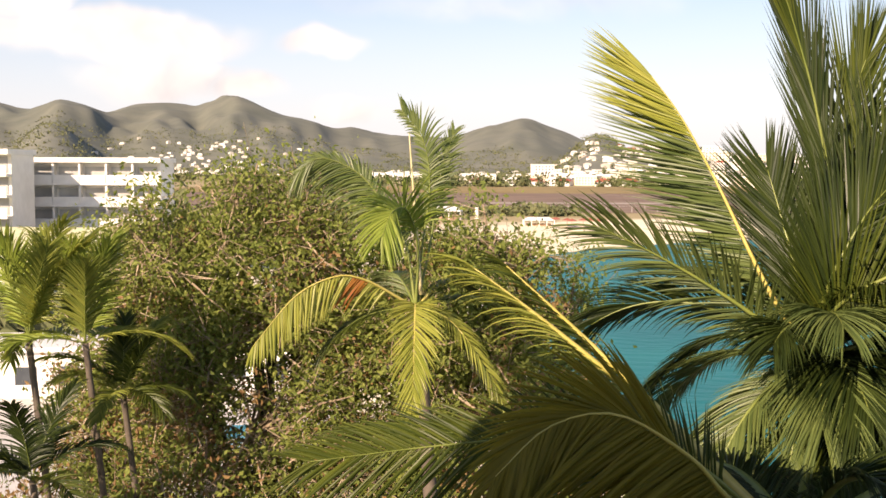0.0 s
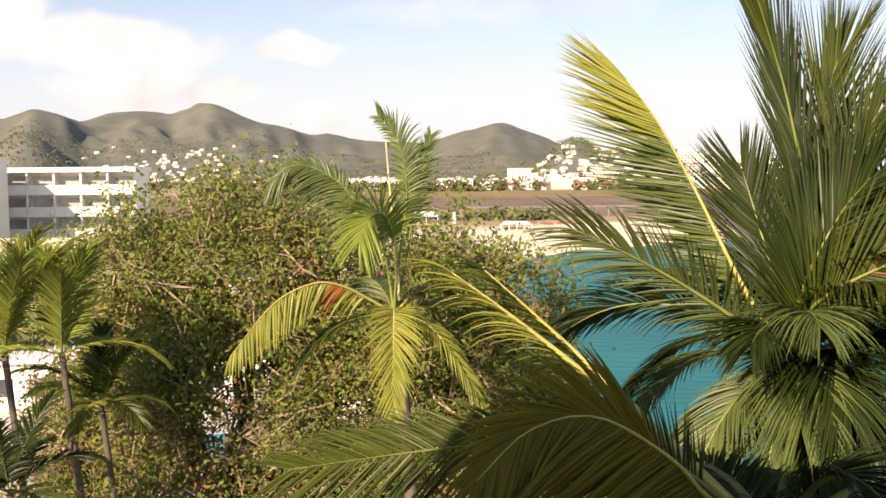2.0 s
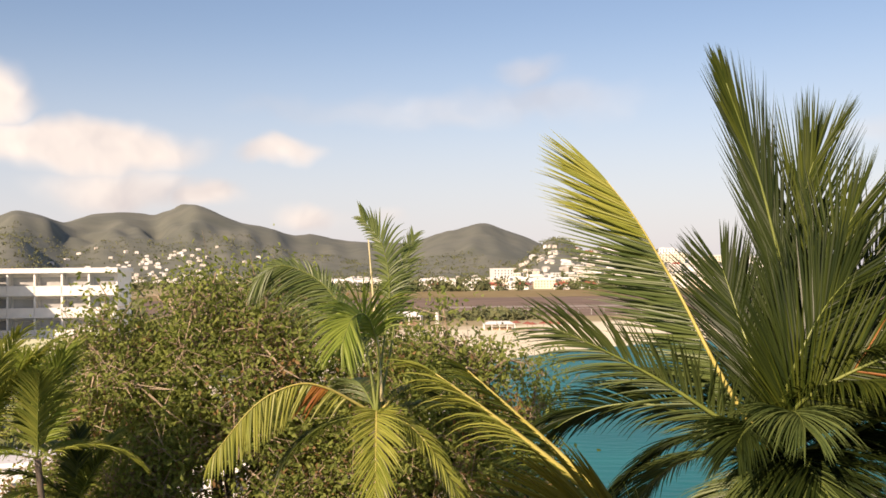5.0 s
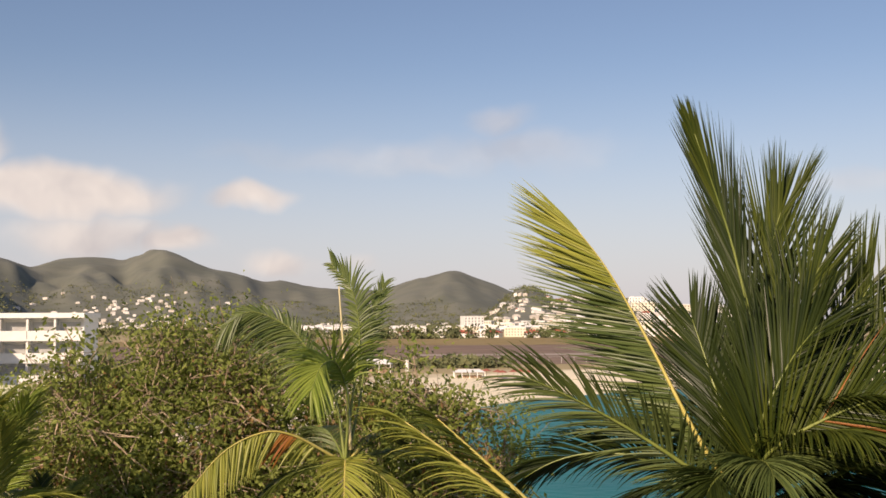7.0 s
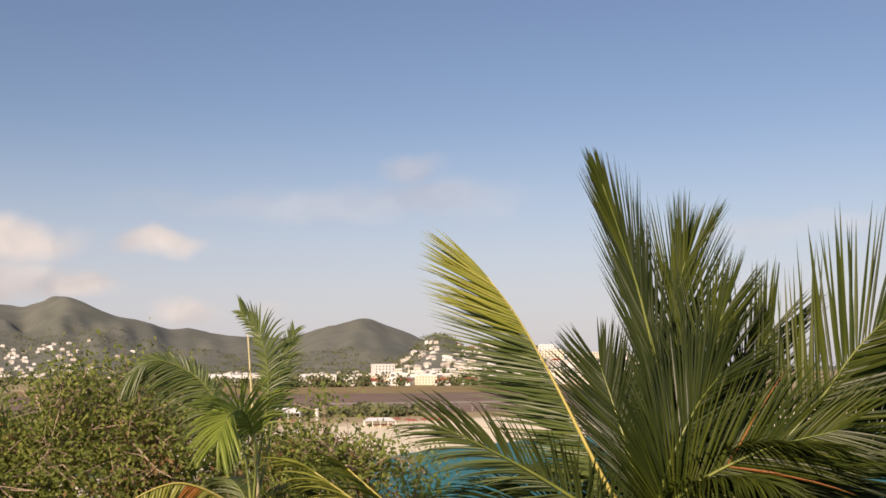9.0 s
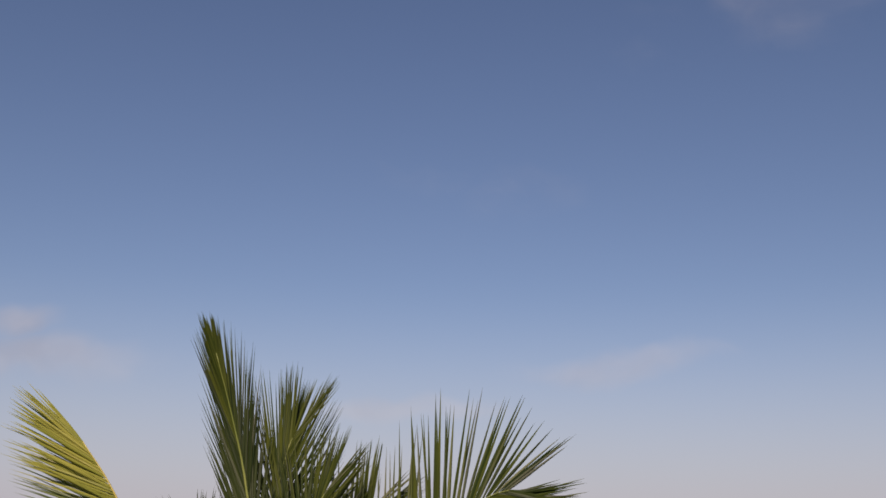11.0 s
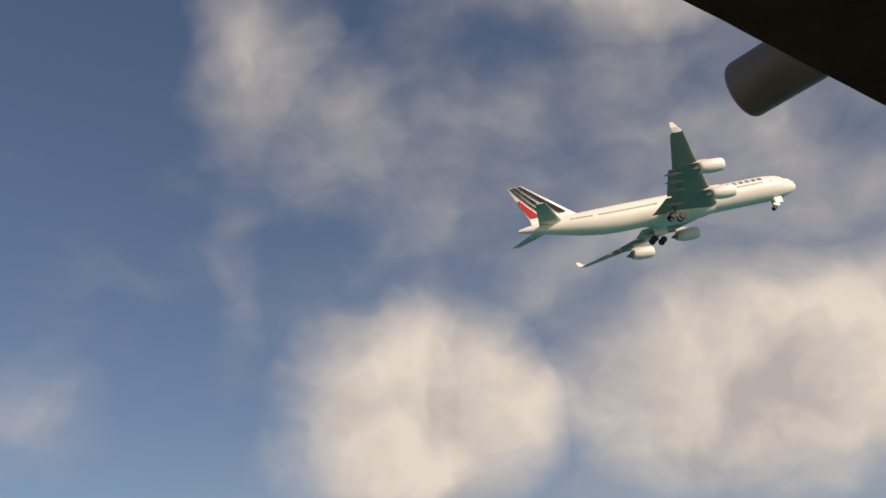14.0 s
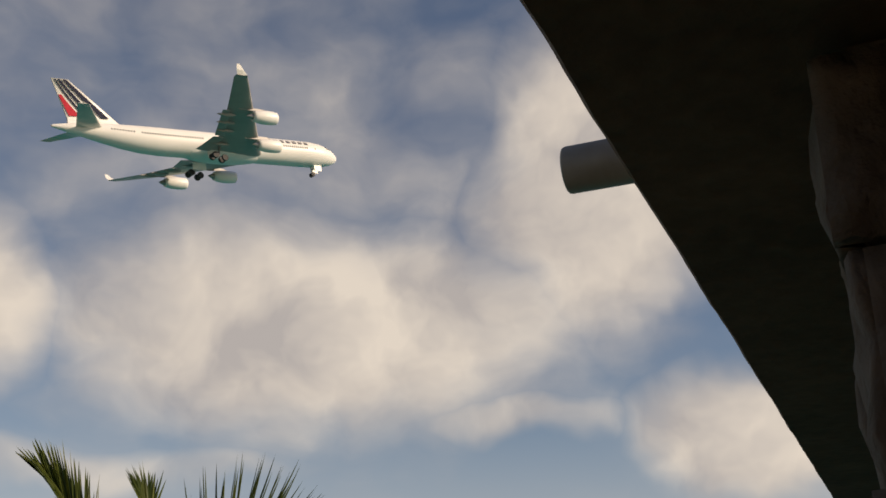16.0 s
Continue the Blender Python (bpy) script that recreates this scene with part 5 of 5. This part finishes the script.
def airliner():
    plane = empty("airliner", label="white four-engined airliner climbing with its wheels still down", category="airplane")
    c = 40
    verts, faces = [], []
    for x, r, z in BODY:
        for k in range(c):
            a = 2 * math.pi * k / c
            verts.append((-x, r * math.cos(a), z + r * math.sin(a)))
    for j in range(len(BODY) - 1):
        for k in range(c):
            faces.append((j * c + k, j * c + (k + 1) % c, (j + 1) * c + (k + 1) % c, (j + 1) * c + k))
    faces.append(tuple(range(c)))
    body = from_data("fuselage", verts, faces, M_FUSELAGE, plane, smooth=True)
    # belly fairing
    v, f = [], []
    for i in range(15):
        u = i / 14
        x = 18.5 + 20.5 * u
        s = math.sin(math.pi * u) ** 0.45 if 0 < u < 1 else 0.02
        for k in range(24):
            a = 2 * math.pi * k / 24
            v.append((-x, 3.05 * s * math.cos(a), -1.55 + (1.85 * s) * math.sin(a) - 0.1))
    for i in range(14):
        for k in range(24):
            f.append((i * 24 + k, i * 24 + (k + 1) % 24, (i + 1) * 24 + (k + 1) % 24, (i + 1) * 24 + k))
    from_data("belly_fairing", v, f, M_FUSELAGE, plane, smooth=True)
    for s in (-1, 1):
        st = []
        for y in (1.2, 2.4, 5.5, 9.4, 15, 20, 25, 28.2, 29.0):
            lead, chord, z = wing_at(max(y, 2.4))
            st.append((lead, s * y, z, chord if y < 28.9 else 2.3, 1.0))
        v, f = loft(st)
        wing = from_data("wing", v, f, M_WING, plane, "grey swept wing", smooth=True)
        lead, chord, z = wing_at(28.9)
        v, f = loft([(lead, s * 28.9, z, 2.1, 0.9), (lead + 1.1, s * 29.5, z + 0.8, 1.4, 0.8), (lead + 1.9, s * 29.8, z + 1.7, 0.6, 0.7)])
        from_data("winglet", v, f, M_FUSELAGE, wing, "white winglet")
        # flaps let down a little behind the wing
        for y0, y1 in ((3.2, 9.0), (9.6, 18.8)):
            q = []
            for y in (y0, y1):
                lead, chord, z = wing_at(y)
                q.append((lead + chord * 0.93, s * y, z - 0.55, chord * 0.26, 0.8))
            v, f = loft(q)
            ob = from_data("flap", v, f, M_WING, wing)
        for y in (6.4, 11.6, 14.6, 17.4):
            lead, chord, z = wing_at(y)
            v, f = lathe([(0, 0.02), (0.5, 0.24), (1.4, 0.36), (2.6, 0.34), (3.6, 0.18), (4.1, 0.02)], s * y, z - 0.62, 12, lead + chord * 0.68)
            from_data("flap_fairing", v, f, M_WING, wing, smooth=True)
        for y, drop in ((9.4, 1.75), (19.2, 1.55)):
            lead, chord, z = wing_at(y)
            x0, zc = lead - 4.75, z - drop
            prof = [(0.35, 0.78), (0.12, 0.96), (0.0, 1.08), (0.12, 1.18), (0.8, 1.30), (2.0, 1.36), (3.4, 1.30), (4.6, 1.06), (5.2, 0.86), (5.2, 0.72), (4.7, 0.68)]
            v, f = lathe(prof, s * y, zc, 30, x0)
            eng = from_data("engine", v, f, M_FUSELAGE, plane, "white engine nacelle", smooth=True)
            v, f = lathe([(0.30, 0.02), (0.55, 0.24), (0.62, 0.25), (0.62, 0.98)], s * y, zc, 24, x0)
            from_data("fan", v, f, M_DARK, eng, "dark engine intake", smooth=True)
            v, f = lathe([(4.6, 0.70), (5.4, 0.52), (5.9, 0.40), (6.5, 0.04)], s * y, zc, 20, x0)
            from_data("exhaust_cone", v, f, M_METAL, eng, smooth=True)
            v, f = loft([(x0 + 1.2, s * y, zc + 1.2, 6.6, 0.35), (x0 + 2.6, s * y, z + 0.1, 5.6, 0.35)], True)
            from_data("pylon", v, f, M_WING, eng)
        v, f = loft([(53.6, s * 0.6, 1.15, 5.4, 0.8), (60.0, s * 9.7, 2.15, 2.1, 0.8)])
        from_data("tailplane", v, f, M_TAIL, plane, "grey horizontal tailplane", smooth=True)
        # main gear: leg and four wheels
        gear = empty("main_gear")
        gear.parent = plane
        v, f = tube([(-31.8, s * 5.0, -1.9), (-32.4, s * 5.3, -4.3)], [0.24, 0.2], 10)
        from_data("leg", v, f, M_METAL, gear)
        for dx in (-1.0, 1.0):
            for dy in (-0.7, 0.7):
                v, f = [], []
                for w, r in ((-0.24, 0.45), (-0.24, 0.62), (-0.14, 0.70), (0.14, 0.70), (0.24, 0.62), (0.24, 0.45)):
                    for k in range(18):
                        a = 2 * math.pi * k / 18
                        v.append((-32.4 + dx + r * math.cos(a), s * 5.3 + dy + w, -4.4 - dx * 0.25 + r * math.sin(a)))
                for j in range(5):
                    for k in range(18):
                        f.append((j * 18 + k, j * 18 + (k + 1) % 18, (j + 1) * 18 + (k + 1) % 18, (j + 1) * 18 + k))
                f += [tuple(range(18)), tuple(range(90, 108))[::-1]]
                from_data("wheel", v, f, M_DARK, gear)
        part("gear_door", box(bmesh.new(), -33.6, -30.6, s * 3.3 - 0.05, s * 3.3 + 0.05, -4.0, -2.4), M_FUSELAGE, gear)
    v, f = loft([(48.2, 0, 1.8, 12.2, 0.75), (50.4, 0, 3.2, 10.0, 0.75), (59.4, 0, 11.1, 3.3, 0.7)], True)
    fin = from_data("fin", v, f, M_FUSELAGE, plane, "white fin with slanted stripes", smooth=True)

    def on_fin(u, h):
        """Place on the fin: u across the chord from front to rear, h up."""
        k = (h - 3.2) / 7.9
        lead, chord = 50.4 + 9.0 * k, 10.0 - 6.7 * k
        return lead + u * chord

    def stripe(lo, hi, mat, top=7.3):
        for s in (-1, 1):
            a, b = [], []
            for i in range(9):
                k = i / 8
                h = 3.6 + top * k
                for lst, d in ((a, lo), (b, hi)):
                    u = d[0] + (d[1] - d[0]) * k
                    chord = 10.0 - 6.7 * (h - 3.2) / 7.9
                    th = 0.075 * chord * 0.75 * (math.sin(math.pi * min(0.98, max(0.04, u)) ** 0.6)) * 0.80 + 0.16
                    lst.append((-on_fin(u, h), s * th, h))
            v = a + b
            f = [(i, i + 1, 10 + i, 9 + i) for i in range(8)]
            from_data("stripe", v, f, mat, fin, "slanted paint stripe")

    stripe((0.14, 0.18), (0.30, 0.40), M_NAVY)
    stripe((0.41, 0.54), (0.51, 0.68), M_NAVY)
    stripe((0.59, 0.78), (0.64, 0.86), M_NAVY)
    stripe((0.72, 0.88), (0.94, 0.97), M_RED, 4.2)
    v, f = tube([(-6.7, 0, -2.4), (-6.9, 0, -4.5)], [0.16, 0.14], 10)
    ng = from_data("nose_gear", v, f, M_METAL, plane)
    for dy in (-0.35, 0.35):
        v, f = [], []
        for w, r in ((-0.18, 0.36), (-0.18, 0.48), (0.18, 0.48), (0.18, 0.36)):
            for k in range(16):
                a = 2 * math.pi * k / 16
                v.append((-6.9 + r * math.cos(a), dy + w, -4.6 + r * math.sin(a)))
        for j in range(3):
            for k in range(16):
                f.append((j * 16 + k, j * 16 + (k + 1) % 16, (j + 1) * 16 + (k + 1) % 16, (j + 1) * 16 + k))
        f += [tuple(range(16)), tuple(range(48, 64))[::-1]]
        from_data("wheel", v, f, M_DARK, ng)
    for s in (-1, 1):
        part("gear_door", box(bmesh.new(), -6.6, -4.8, s * 0.75 - 0.04, s * 0.75 + 0.04, -3.9, -2.6), M_FUSELAGE, ng)
    # cabin windows on both sides, and the flight deck panes
    v, f = [], []
    for s in (-1, 1):
        x = 7.0
        while x < 53.0:
            if not any(abs(x - g) < 0.7 for g in (8.2, 16.5, 33.0, 47.5)):
                r, z = body_at(x)
                a = math.asin(0.42 / r)
                k = len(v)
                for dx, da in ((-0.13, -0.075), (0.13, -0.075), (0.13, 0.075), (-0.13, 0.075)):
                    rr = body_at(x + dx)[0] + 0.02
                    v.append((-(x + dx), s * rr * math.cos(a + da), z + rr * math.sin(a + da)))
                f.append((k, k + 1, k + 2, k + 3))
            x += 0.53
    from_data("window_band", v, f, M_DARK, body, "rows of small dark cabin windows")["kind"] = "stuff"
    for s in (-1, 1):
        for i in range(3):
            v = []
            for x, a in ((1.9 + 0.55 * i, 42), (2.4 + 0.55 * i, 36), (2.7 + 0.55 * i, 56), (2.25 + 0.55 * i, 60)):
                r, z = body_at(x)
                b = radians(a - 6 * i)
                v.append((-x, s * (r + 0.03) * math.cos(b), z + (r + 0.03) * math.sin(b)))
            from_data("flight_deck_window", v, [(0, 1, 2, 3)], M_DARK, body)
        # plain bars where the title stands
        for i in range(8):
            x = 8.6 + i * 1.5
            v = []
            for dx, a in ((0, 25), (1.0, 25), (1.0, 42), (0, 42)):
                r, z = body_at(x + dx)
                b = radians(a)
                v.append((-(x + dx), s * (r + 0.025) * math.cos(b), z + (r + 0.025) * math.sin(b)))
            from_data("title_bar", v, [(0, 1, 2, 3)], M_NAVY, body, "dark blue bar of the title")
    turn = Matrix(((0.3354, 0.9391, -0.0743), (-0.9186, 0.3435, 0.1955), (0.2091, 0.0027, 0.9779)))
    eye = Vector((-0.08, -0.02, EYE))
    plane.matrix_world = Matrix.Translation(eye + Vector((202.641, -19.881, 98.9))) @ turn.to_4x4() @ Matrix.Translation((30, 0, 0))


airliner()
